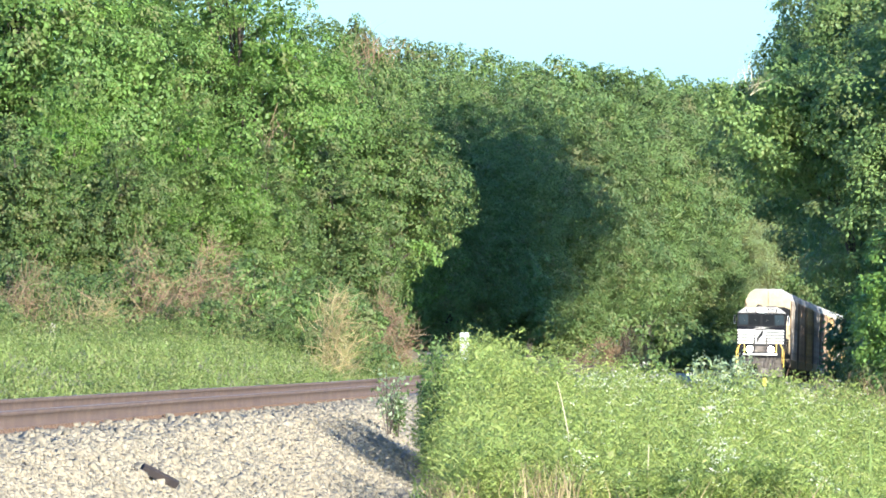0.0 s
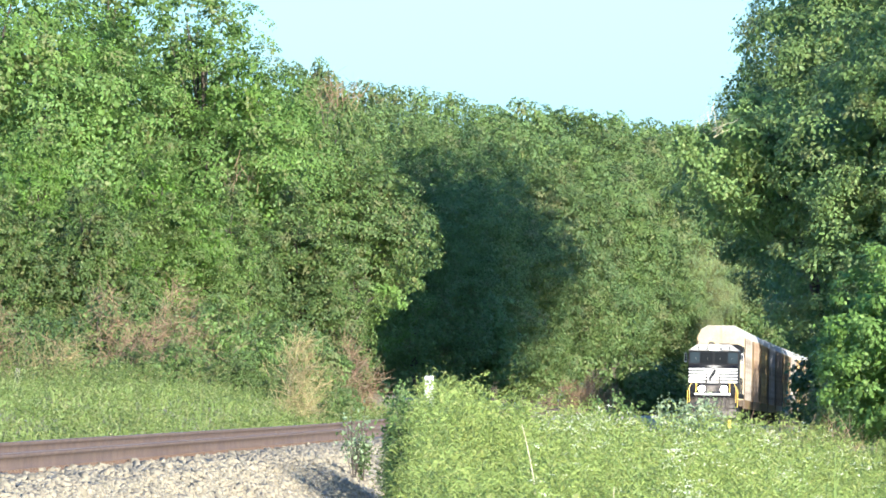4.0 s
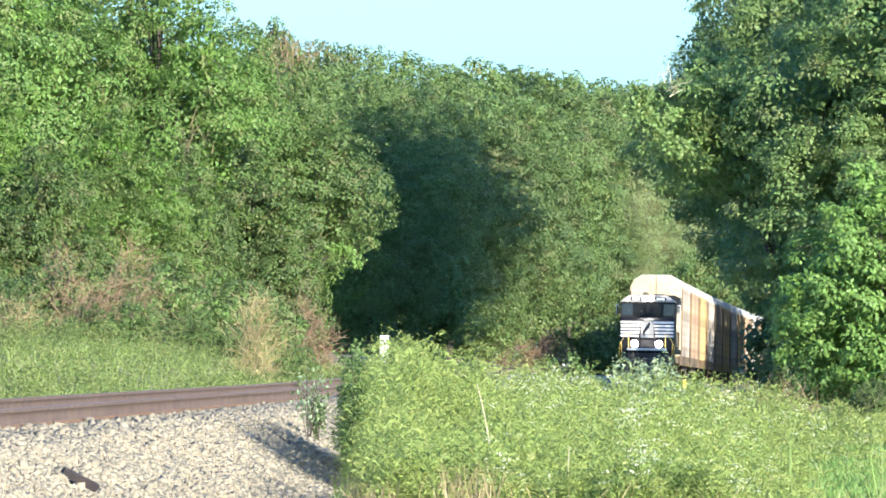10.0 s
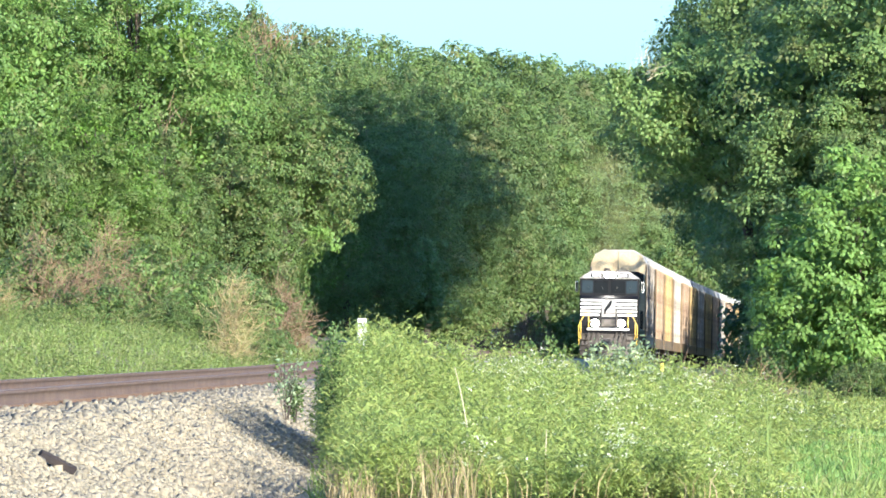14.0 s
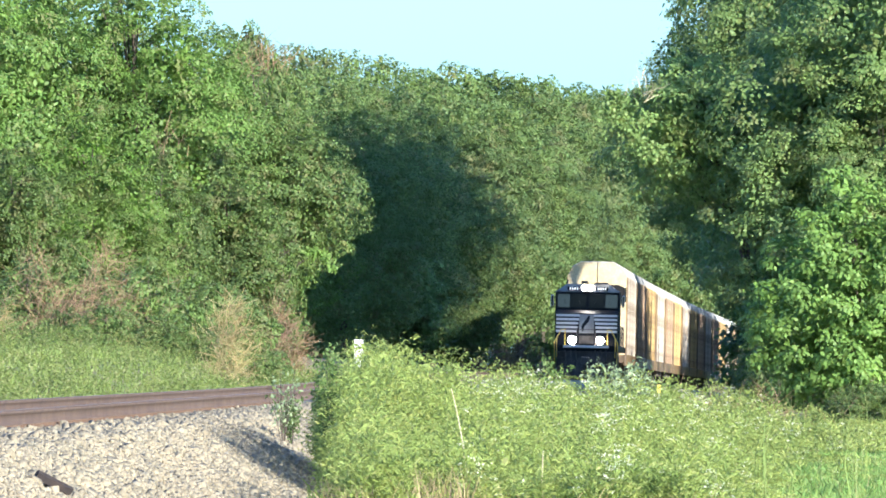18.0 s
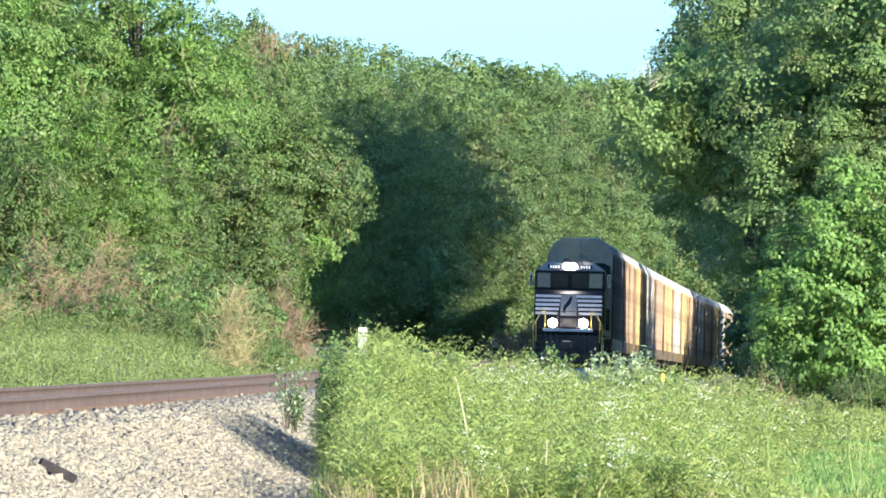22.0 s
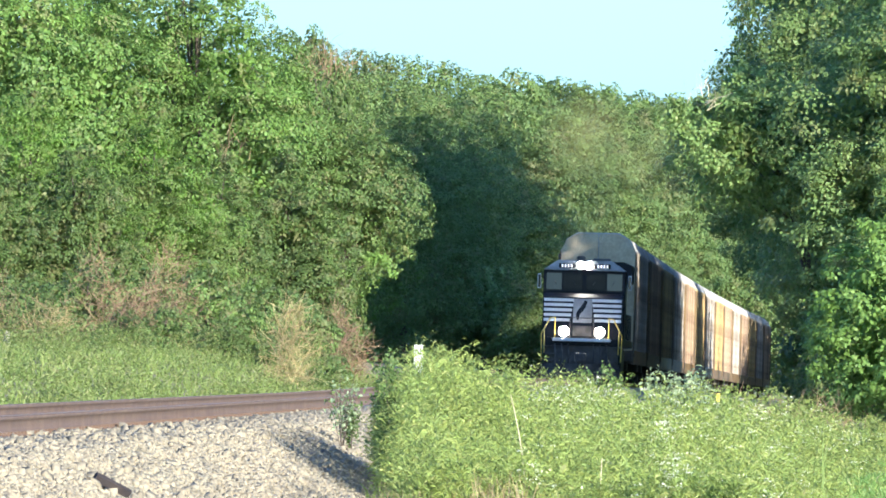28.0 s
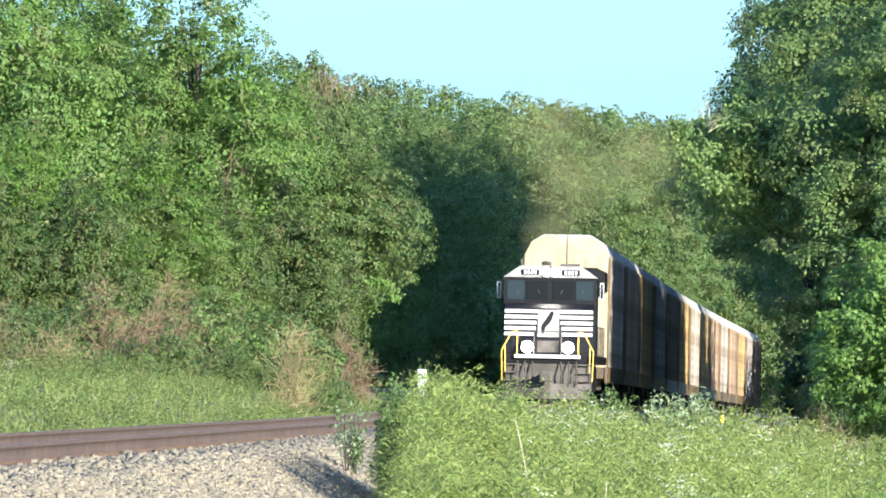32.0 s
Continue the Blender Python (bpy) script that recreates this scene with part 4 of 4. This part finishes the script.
prism(bm, [(-1.58, 4.16), (1.58, 4.16), (1.02, 4.55), (-1.02, 4.55)], 2.5, 5.4)
for w in bm.verts:
    if w.co.z > 4.3 and w.co.y < 3:
        w.co.y += 0.07
bmesh.ops.bevel(bm, geom=[e for e in bm.edges], offset=0.03, segments=2, affect="EDGES")
roof = part("roof", bm, DUSTY, loco, "dust-grey cab roof brow")
SL = (1.38 - 1.15) / (3.1 - 1.6)


def nose_front(z, proud=0.012):
    return 1.15 + SL * (z - 1.6) - proud


def plate_on_nose(bm, x0, x1, z0, z1, proud=0.014):
    for (a, b) in ((z0, z1),):
        v = [bm.verts.new(q) for q in ((x0, nose_front(a, proud), a), (x1, nose_front(a, proud), a), (x1, nose_front(b, proud), b), (x0, nose_front(b, proud), b),
                                       (x0, nose_front(a, -0.01), a), (x1, nose_front(a, -0.01), a), (x1, nose_front(b, -0.01), b), (x0, nose_front(b, -0.01), b))]
        for i in ((0, 1, 2, 3), (0, 4, 5, 1), (1, 5, 6, 2), (2, 6, 7, 3), (3, 7, 4, 0)):
            bm.faces.new([v[j] for j in i])


for s in (-1, 1):
    for i in range(5):
        bm = bmesh.new()
        z = 3.08 - 0.19 * i
        a, b = sorted((s * (0.34 + 0.03 * i), s * 1.47))
        plate_on_nose(bm, a, b, z - 0.112, z)
        part("stripe", bm, WHITE, nose, "white painted stripe")
bm = bmesh.new()
plate_on_nose(bm, -0.36, 0.36, 2.17, 3.08, 0.008)
part("nose_panel", bm, DUSTY, nose, "white middle of the nose")
bm = bmesh.new()   # plain rearing shape between the stripes
rings = []
for z, x0, x1 in ((3.02, 0.06, 0.15), (2.95, 0.03, 0.17), (2.85, -0.03, 0.13), (2.74, -0.11, 0.1), (2.62, -0.2, 0.02), (2.5, -0.25, -0.1), (2.28, -0.22, -0.15)):
    rings.append([bm.verts.new((x, nose_front(z, p), z)) for x, p in ((x0, 0.015), (x1, 0.015), (x1, -0.01), (x0, -0.01))])
for hi, lo in zip(rings, rings[1:]):
    for k in range(4):
        bm.faces.new((lo[k], lo[(k + 1) % 4], hi[(k + 1) % 4], hi[k]))
bm.faces.new(rings[0])
bm.faces.new(rings[-1][::-1])
part("emblem", bm, BLACK, nose, "plain black emblem on the nose")
bm = bmesh.new()
plate_on_nose(bm, -0.36, 0.36, 1.66, 2.05, 0.02)
part("nose_door", bm, STEEL, nose, "dark nose access panel")
# windows in the cab's front
for s in (-1, 1):
    for x0, x1, name in ((0.86, 1.44, "windshield"), (0.08, 0.8, "windshield")):
        bm = bmesh.new()
        a, b = sorted((s * x0, s * x1))
        lean = (2.62 - 2.6) / (4.16 - 3.1)
        v = [bm.verts.new((x, 2.6 + lean * (z - 3.1) - d, z)) for d in (0.03, 0.0) for x, z in ((a, 3.42), (b, 3.42), (b, 4.05), (a, 4.05))]
        for i in ((0, 1, 2, 3), (0, 4, 5, 1), (1, 5, 6, 2), (2, 6, 7, 3), (3, 7, 4, 0)):
            bm.faces.new([v[j] for j in i])
        w = part(name, bm, GLASS if x0 > 0.5 else INNER, cab, "dark glass windshield pane")
        bm = bmesh.new()
        stick(bm, ((a + b) / 2 + 0.15 * s, 2.7 + lean * 0.9 - 0.04, 4.04), ((a + b) / 2 - 0.1 * s, 2.6 + lean * 0.6 - 0.06, 3.62), 0.012, 0.012, 5)
        part("wiper", bm, STEEL, w)
    bm = bmesh.new()
    a, b = sorted((s * 0.38, s * 0.98))
    block(bm, a, b, 2.49, 2.6, 4.24, 4.42, 0.02)
    nb = part("number_board", bm, BLACK, roof, "black number board")
    bm = bmesh.new()
    for i in range(4):
        block(bm, a + 0.1 + 0.115 * i, a + 0.165 + 0.115 * i, 2.482, 2.489, 4.27, 4.39)
    part("number_marks", bm, BOARD, nb, "plain lit bars")
    bm = bmesh.new()
    block(bm, s * 1.72 - 0.07, s * 1.72 + 0.07, 2.95, 3.01, 3.45, 4.02, 0.015)
    mirror = part("mirror", bm, WHITE, cab, "pale frame of a side mirror")
    bm = bmesh.new()
    block(bm, s * 1.72 - 0.04, s * 1.72 + 0.04, 2.935, 2.948, 3.5, 3.97)
    part("mirror_glass", bm, GLASS, mirror)
    bm = bmesh.new()
    stick(bm, (s * 1.5, 2.98, 3.9), (s * 1.7, 2.98, 3.9), 0.015, 0.015, 5), stick(bm, (s * 1.5, 2.98, 3.55), (s * 1.7, 2.98, 3.55), 0.015, 0.015, 5)
    part("mirror_arm", bm, STEEL, cab)
    # ditch lights
    bm = bmesh.new()
    block(bm, s * 0.68 - 0.17, s * 0.68 + 0.17, 0.72, 1.05, 1.62, 2.02, 0.04)
    d = part("ditch_light", bm, BLACK, loco, "ditch light box")
    bm = bmesh.new()
    stick(bm, (s * 0.68, 0.72, 1.83), (s * 0.68, 0.69, 1.83), 0.19, 0.19, 20)
    part("lamp", bm, LAMP, d, "glowing white lamp")
    # steps and handrails at the corners
    for i in range(4):
        bm = bmesh.new()
        block(bm, *sorted((s * 1.0, s * 1.5)), 0.62, 0.95, 0.42 + 0.27 * i, 0.46 + 0.27 * i, 0.01)
        part("step", bm, STEEL, loco)
    bm = bmesh.new()
    for a, b in (((s * 1.02, 0.85, 2.35), (s * 1.2, 0.7, 2.32)), ((s * 1.2, 0.7, 2.32), (s * 1.53, 0.62, 1.7)), ((s * 1.53, 0.62, 1.7), (s * 1.5, 0.62, 0.7)), ((s * 1.02, 0.85, 2.35), (s * 1.02, 0.85, 1.6)), ((s * 1.42, 0.66, 1.85), (s * 1.4, 0.64, 1.0))):
        stick(bm, a, b, 0.022, 0.022, 6)
    part("handrail", bm, YELLOW, loco, "yellow corner handrail")
bm = bmesh.new()
block(bm, -0.27, 0.27, 2.44, 2.6, 4.2, 4.52, 0.03)
hl = part("headlight", bm, BLACK, roof, "twin headlight box")
for s in (-1, 1):
    bm = bmesh.new()
    stick(bm, (s * 0.14, 2.45, 4.36), (s * 0.14, 2.43, 4.36), 0.15, 0.15, 18)
    part("lamp", bm, LAMP, hl, "glowing white lamp")
bm = bmesh.new()
block(bm, -1.1, 1.1, 0.52, 0.72, 1.46, 1.58, 0.02)
part("anticlimber", bm, WHITE, loco, "pale front beam")
bm = bmesh.new()
block(bm, -1.5, 1.5, 0.72, 1.2, 1.3, 1.6, 0.02)
part("platform", bm, BLACK, loco)
bm = bmesh.new()
prism(bm, [(-1.45, 0.78), (-0.1, 0.30), (0.1, 0.30), (1.45, 0.78), (1.45, 0.95), (-1.45, 0.95)], 0.12, 0.62, "z")
part("plow", bm, STEEL, loco, "dusty steel snow plow")
bm = bmesh.new()
block(bm, -1.4, 1.4, 0.8, 0.9, 0.6, 1.3, 0.02)
part("pilot", bm, STEEL, loco, "dusty dark pilot plate")
bm = bmesh.new()
block(bm, -0.13, 0.13, -0.1, 0.85, 0.74, 1.0, 0.04)
block(bm, -0.22, 0.2, -0.3, -0.02, 0.68, 1.04, 0.06)
part("coupler", bm, STEEL, loco, "rusty steel coupler")
for x in (-1.0, -0.75, -0.5, 0.45, 0.7, 0.95):
    bm = bmesh.new()
    stick(bm, (x, 0.68, 1.35), (x + 0.04, 0.45, 1.0), 0.03, 0.03, 6), stick(bm, (x + 0.04, 0.45, 1.0), (x + 0.02, 0.5, 0.55), 0.03, 0.035, 6)
    part("air_hose", bm, STEEL, loco, "hanging brake hose")
bm = bmesh.new()
for s in (-1, 1):
    stick(bm, (s * 0.45, 0.62, 1.6), (s * 0.45, 0.62, 2.35), 0.02, 0.02, 6)
stick(bm, (-0.45, 0.62, 2.35), (0.45, 0.62, 2.35), 0.02, 0.02, 6)
part("front_rail", bm, STEEL, loco)
bm = bmesh.new()
prism(bm, [(-0.88, 1.6), (0.88, 1.6), (0.88, 4.2), (0.6, 4.48), (-0.6, 4.48), (-0.88, 4.2)], 5.3, 16.4)
part("hood", bm, BLACK, loco)
bm = bmesh.new()
prism(bm, [(-0.88, 1.6), (0.88, 1.6), (0.88, 3.5), (1.5, 3.9), (1.5, 4.55), (1.2, 4.68), (-1.2, 4.68), (-1.5, 4.55), (-1.5, 3.9), (-0.88, 3.5)], 16.4, 21.2)
part("radiator", bm, BLACK, loco, "flared radiator section")
bm = bmesh.new()
for i in range(5):
    stick(bm, (-0.3 + 0.06 * i, 4.3 + 0.1 * i, 4.6), (-0.3 + 0.06 * i, 3.9 - 0.05 * i, 4.66 + 0.02 * (i % 2)), 0.02, 0.06, 8)
part("horn", bm, STEEL, roof, "air horn")
bm = bmesh.new()
stick(bm, (-1.0, 3.4, 4.5), (-1.0, 3.4, 4.78), 0.03, 0.045, 8)
part("antenna", bm, STEEL, roof)
bm = bmesh.new()
block(bm, 0.3, 0.95, 3.0, 3.9, 4.52, 4.64, 0.03)
part("air_conditioner", bm, STEEL, roof)
for s in (-1, 1):
    bm = bmesh.new()
    for i in range(9):
        stick(bm, (s * 1.42, 5.6 + i * 1.9, 1.6), (s * 1.42, 5.6 + i * 1.9, 2.6), 0.018, 0.018, 5)
    stick(bm, (s * 1.42, 5.6, 2.6), (s * 1.42, 20.8, 2.6), 0.018, 0.018, 5)
    part("side_handrail", bm, BLACK, loco)
bm = bmesh.new()
block(bm, -1.35, 1.35, 8.2, 13.6, 0.35, 1.3, 0.15)
part("fuel_tank", bm, BLACK, loco)


def truck(parent, y, axles, radius, material):
    bm = bmesh.new()
    block(bm, -1.0, 1.0, y - 0.25, y + 0.25, 0.5, 0.8, 0.04)
    t = part("truck", bm, material, parent, "dusty steel truck")
    for s in (-1, 1):
        bm = bmesh.new()
        block(bm, *sorted((s * 0.98, s * 1.2)), y + axles[0] - 0.5, y + axles[-1] + 0.5, 0.45, 0.85, 0.06)
        part("side_frame", bm, material, t)
    for a in axles:
        for s in (-1, 1):
            bm = bmesh.new()
            stick(bm, (s * 0.68, y + a, radius), (s * 0.81, y + a, radius), radius, radius, 24)
            stick(bm, (s * 0.66, y + a, radius), (s * 0.69, y + a, radius), radius + 0.025, radius + 0.025, 24)
            part("wheel", bm, STEEL, t)


truck(loco, 4.2, (-1.9, 0, 1.9), 0.51, STEEL)
truck(loco, 18.0, (-1.9, 0, 1.9), 0.51, STEEL)


def ribbed(name, base, other, rough=0.6, metal=0.2):
    """Painted sheet steel with shallow level corrugation, streaked with rust."""
    m = mat(name, base, rough, metal=metal, other=other, scale=1.1, fine=7, vary=0.22, bump=0, thing=0.75)
    n, l = m.node_tree.nodes, m.node_tree.links
    tc = n.new("ShaderNodeTexCoord")
    w = n.new("ShaderNodeTexWave")
    w.bands_direction = "Z"
    w.inputs["Scale"].default_value, w.inputs["Distortion"].default_value = 2.6, 0.3
    b = n.new("ShaderNodeBump")
    b.inputs["Strength"].default_value, b.inputs["Distance"].default_value = 0.8, 0.03
    l.new(tc.outputs["Object"], w.inputs["Vector"]), l.new(w.outputs["Fac"], b.inputs["Height"])
    l.new(b.outputs["Normal"], n["Principled BSDF"].inputs["Normal"])
    long, streak, span, worn = n.new("ShaderNodeMapping"), n.new("ShaderNodeTexNoise"), n.new("ShaderNodeMapRange"), n.new("ShaderNodeMix")
    long.inputs["Scale"].default_value = (1.0, 5.0, 0.22)
    streak.inputs["Scale"].default_value, streak.inputs["Detail"].default_value = 1.0, 4
    span.inputs["From Min"].default_value, span.inputs["From Max"].default_value = 0.42, 0.62
    worn.data_type = "RGBA"
    worn.inputs["B"].default_value = (*(c * 0.55 for c in other), 1)
    source = n.new("ShaderNodeObjectInfo")
    shift = n.new("ShaderNodeVectorMath")
    l.new(tc.outputs["Object"], shift.inputs[0]), l.new(source.outputs["Location"], shift.inputs[1])
    l.new(shift.outputs[0], long.inputs["Vector"]), l.new(long.outputs["Vector"], streak.inputs["Vector"]), l.new(streak.outputs["Fac"], span.inputs["Value"])
    colour = n["Principled BSDF"].inputs["Base Color"]
    l.new(span.outputs["Result"], worn.inputs["Factor"]), l.new(colour.links[0].from_socket, worn.inputs["A"])
    l.new(worn.outputs["Result"], colour)
    return m


ROOFM = mat("galvanized_roof", (0.42, 0.42, 0.4), 0.45, metal=0.4, other=(0.28, 0.27, 0.25), scale=0.6, fine=9, bump=0.1)
DOORM = mat("cream_end_door", (0.46, 0.38, 0.24), 0.55, other=(0.4, 0.31, 0.18), scale=1.0, fine=9, bump=0.15)
SILL = mat("yellow_flatcar_paint", (0.2, 0.125, 0.045), 0.6, other=(0.09, 0.06, 0.035), scale=0.8, fine=9, bump=0.1)
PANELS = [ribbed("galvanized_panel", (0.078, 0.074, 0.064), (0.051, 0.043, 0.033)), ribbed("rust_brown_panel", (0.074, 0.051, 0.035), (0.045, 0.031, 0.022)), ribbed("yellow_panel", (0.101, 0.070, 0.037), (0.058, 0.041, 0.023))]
POSTS = [mat("grey_post", (0.36, 0.32, 0.26), 0.6, other=(0.2, 0.16, 0.12), thing=0.35), mat("brown_post", (0.3, 0.21, 0.13), 0.6, other=(0.19, 0.12, 0.07), thing=0.35), mat("yellow_post", (0.4, 0.27, 0.1), 0.6, other=(0.22, 0.14, 0.06), thing=0.3)]
LEN = 27.4


def autorack(kind, label):
    """A closed car carrier: flat car below, panelled sides between posts, end doors and a bevelled roof."""
    car = tagged(new("autorack"), label, "freight car", group="cars of the freight train")
    bm = bmesh.new()
    block(bm, -1.4, 1.4, 0.5, LEN - 0.5, 0.85, 1.25, 0.04)
    for s in (-1, 1):
        block(bm, *sorted((s * 1.4, s * 1.5)), 0.45, LEN - 0.45, 0.72, 1.28, 0.02)
    part("sill", bm, SILL, car, "yellow flat car sill")
    bm = bmesh.new()
    prism(bm, [(-1.42, 5.2), (-1.24, 5.62), (-0.8, 5.86), (0.8, 5.86), (1.24, 5.62), (1.42, 5.2)], 0.56, LEN - 0.56)
    for i in range(13):
        y = 0.7 + i * (LEN - 1.4) / 12
        prism(bm, [(-1.46, 5.18), (-1.27, 5.64), (-0.82, 5.91), (0.82, 5.91), (1.27, 5.64), (1.46, 5.18)], y - 0.07, y + 0.07)
    part("roof", bm, ROOFM, car, "pale galvanized roof")
    n = 12
    step = (LEN - 1.4) / n
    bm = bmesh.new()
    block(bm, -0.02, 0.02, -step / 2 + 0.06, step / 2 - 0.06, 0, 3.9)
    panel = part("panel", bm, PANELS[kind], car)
    bm = bmesh.new()
    block(bm, -0.08, 0.08, -0.07, 0.07, 0, 3.98)
    post = part("post", bm, POSTS[kind], car)
    first = [True, True]
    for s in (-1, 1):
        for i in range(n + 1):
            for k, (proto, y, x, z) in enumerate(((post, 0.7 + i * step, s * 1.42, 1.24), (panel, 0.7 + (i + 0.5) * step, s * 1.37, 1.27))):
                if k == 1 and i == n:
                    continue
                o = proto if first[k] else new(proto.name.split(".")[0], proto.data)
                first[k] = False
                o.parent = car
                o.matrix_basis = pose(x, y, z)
    for y, d in ((0.5, -1), (LEN - 0.5, 1)):
        for s in (-1, 1):
            bm = bmesh.new()
            a, b = sorted((s * 0.02, s * 1.47))
            o = [(a, 1.25), (b, 1.25), (b, 5.2), (s * 1.25, 5.62), (s * 0.8, 5.86), (s * 0.02, 5.86)] if s > 0 else [(a, 1.25), (b, 1.25), (b, 5.86), (s * 0.8, 5.86), (s * 1.25, 5.62), (a, 5.2)]
            prism(bm, o, y - 0.04, y + 0.04)
            for x in (0.28, 0.72, 1.15):
                block(bm, s * x - 0.04, s * x + 0.04, y - 0.07 if d < 0 else y, y if d < 0 else y + 0.07, 1.3, 5.1)
            part("end_door", bm, DOORM, car, "cream end door leaf")
            bm = bmesh.new()
            stick(bm, (s * 1.5, y, 1.0), (s * 1.5, y, 5.1), 0.03, 0.03, 6), stick(bm, (s * 1.5, y - d * 0.4, 1.0), (s * 1.5, y - d * 0.4, 5.1), 0.03, 0.03, 6)
            for i in range(13):
                stick(bm, (s * 1.5, y, 1.15 + i * 0.31), (s * 1.5, y - d * 0.4, 1.15 + i * 0.31), 0.015, 0.015, 5)
            part("ladder", bm, SILL, car, "yellow corner ladder")
    for y in (3.6, LEN - 3.6):
        truck(car, y, (-0.89, 0.89), 0.42, STEEL)
    bm = bmesh.new()
    block(bm, -0.12, 0.12, -0.2, 0.6, 0.74, 0.98, 0.03), block(bm, -0.12, 0.12, LEN - 0.6, LEN + 0.2, 0.74, 0.98, 0.03)
    part("couplers", bm, STEEL, car)
    return car


racks = [autorack(0, "autorack freight car with grey galvanized panels and cream doors"), autorack(1, "autorack freight car with rust-brown side panels"), autorack(2, "autorack freight car with yellow side panels")]
CARS = list(racks) + [copy_thing(racks[k], Matrix()) for k in (0, 1, 2, 0, 2, 1, 0, 1, 2, 0, 1)]


def smoke_material():
    """Thin brownish smoke, densest at a puff's heart and gone at its rim."""
    m = bpy.data.materials.new("diesel_smoke")
    m.use_nodes = True
    n, l = m.node_tree.nodes, m.node_tree.links
    tc, flat, ball, puffy = n.new("ShaderNodeTexCoord"), n.new("ShaderNodeMapping"), n.new("ShaderNodeTexGradient"), n.new("ShaderNodeTexNoise")
    flat.inputs["Scale"].default_value = (1, 0, 1)
    ball.gradient_type = "SPHERICAL"
    puffy.inputs["Scale"].default_value = 1.6
    l.new(tc.outputs["Object"], flat.inputs["Vector"]), l.new(flat.outputs["Vector"], ball.inputs["Vector"]), l.new(tc.outputs["Object"], puffy.inputs["Vector"])
    thick, dense = n.new("ShaderNodeMath"), n.new("ShaderNodeMath")
    thick.operation = dense.operation = "MULTIPLY"
    l.new(ball.outputs["Fac"], thick.inputs[0]), l.new(puffy.outputs["Fac"], thick.inputs[1])
    l.new(thick.outputs[0], dense.inputs[0])
    dense.inputs[1].default_value = 0.3
    p = n["Principled BSDF"]
    p.inputs["Base Color"].default_value, p.inputs["Roughness"].default_value = (0.2, 0.2, 0.1, 1), 1.0
    p.inputs["Specular IOR Level"].default_value = 0.0
    clear, mixer = n.new("ShaderNodeBsdfTransparent"), n.new("ShaderNodeMixShader")
    l.new(dense.outputs[0], mixer.inputs[0]), l.new(clear.outputs[0], mixer.inputs[1]), l.new(p.outputs[0], mixer.inputs[2])
    l.new(mixer.outputs[0], n["Material Output"].inputs["Surface"])
    return m


SMOKE = smoke_material()
exhaust = tagged(new("exhaust_smoke"), "thin brown diesel smoke drifting above the locomotive", "smoke")
for x, y, z, r in ((-0.3, 9.5, 5.7, 1.1), (0.4, 13.0, 7.5, 1.7), (-0.5, 17.0, 9.6, 2.0), (2.4, 21.0, 8.6, 1.9)):
    bm = bmesh.new()
    bmesh.ops.create_icosphere(bm, subdivisions=3, radius=1.0)
    for w in bm.verts:
        w.co *= 1 + 0.22 * noise.noise(w.co * 1.5 + Vector((x, y, z)))
        w.co.y *= 0.45
    puff = part("puff", bm, SMOKE, exhaust)
    puff.matrix_basis = Matrix.Translation((x, y, z)) @ Matrix.Scale(r, 4)


def at_track(y):
    return Vector((track_x(y), y, float(rail_z(y))))


def along(y, s):
    """The track's y, s metres further on."""
    for i in range(12):
        y += s / 12 / math.hypot(1, 0.03054 + 0.0000256 * y)
    return y


def on_track(y, length):
    """The pose of a vehicle whose front stands at y, its back length metres on; it leans with the banked curve."""
    a, b = at_track(along(y, length * 0.2)), at_track(along(y, length * 0.8))
    d = (b - a).normalized()
    front = a - d * (length * 0.2)
    q = d.to_track_quat("Y", "Z").to_matrix().to_4x4()
    return Matrix.Translation(front + Vector((0, 0, 0.015))) @ q @ pose(0, 0, 0, 0, 1.1, 0)


NOSE = [(0, 720), (6, 662), (9, 634), (13, 597), (19, 532), (23, 484), (28, 424), (32, 375)]


def nose_y(t):
    """Where the locomotive's front stands at t: a slow, slightly quickening roll."""
    c = np.polyfit([a for a, b in NOSE], [b for a, b in NOSE], 3)
    return float(np.polyval(c, t))


def motions():
    times = [0, 2, 4, 6, 8, 10, 12, 14, 16, 18, 20, 22, 24, 26, 28, 30, 32]
    walk(loco, [(t, on_track(nose_y(t), 22.3)) for t in times])
    walk(exhaust, [(t, on_track(nose_y(t), 22.3)) for t in times])
    for i, c in enumerate(CARS):
        walk(c, [(t, on_track(along(nose_y(t), 22.6 + 28.0 * i), LEN)) for t in times])


motions()
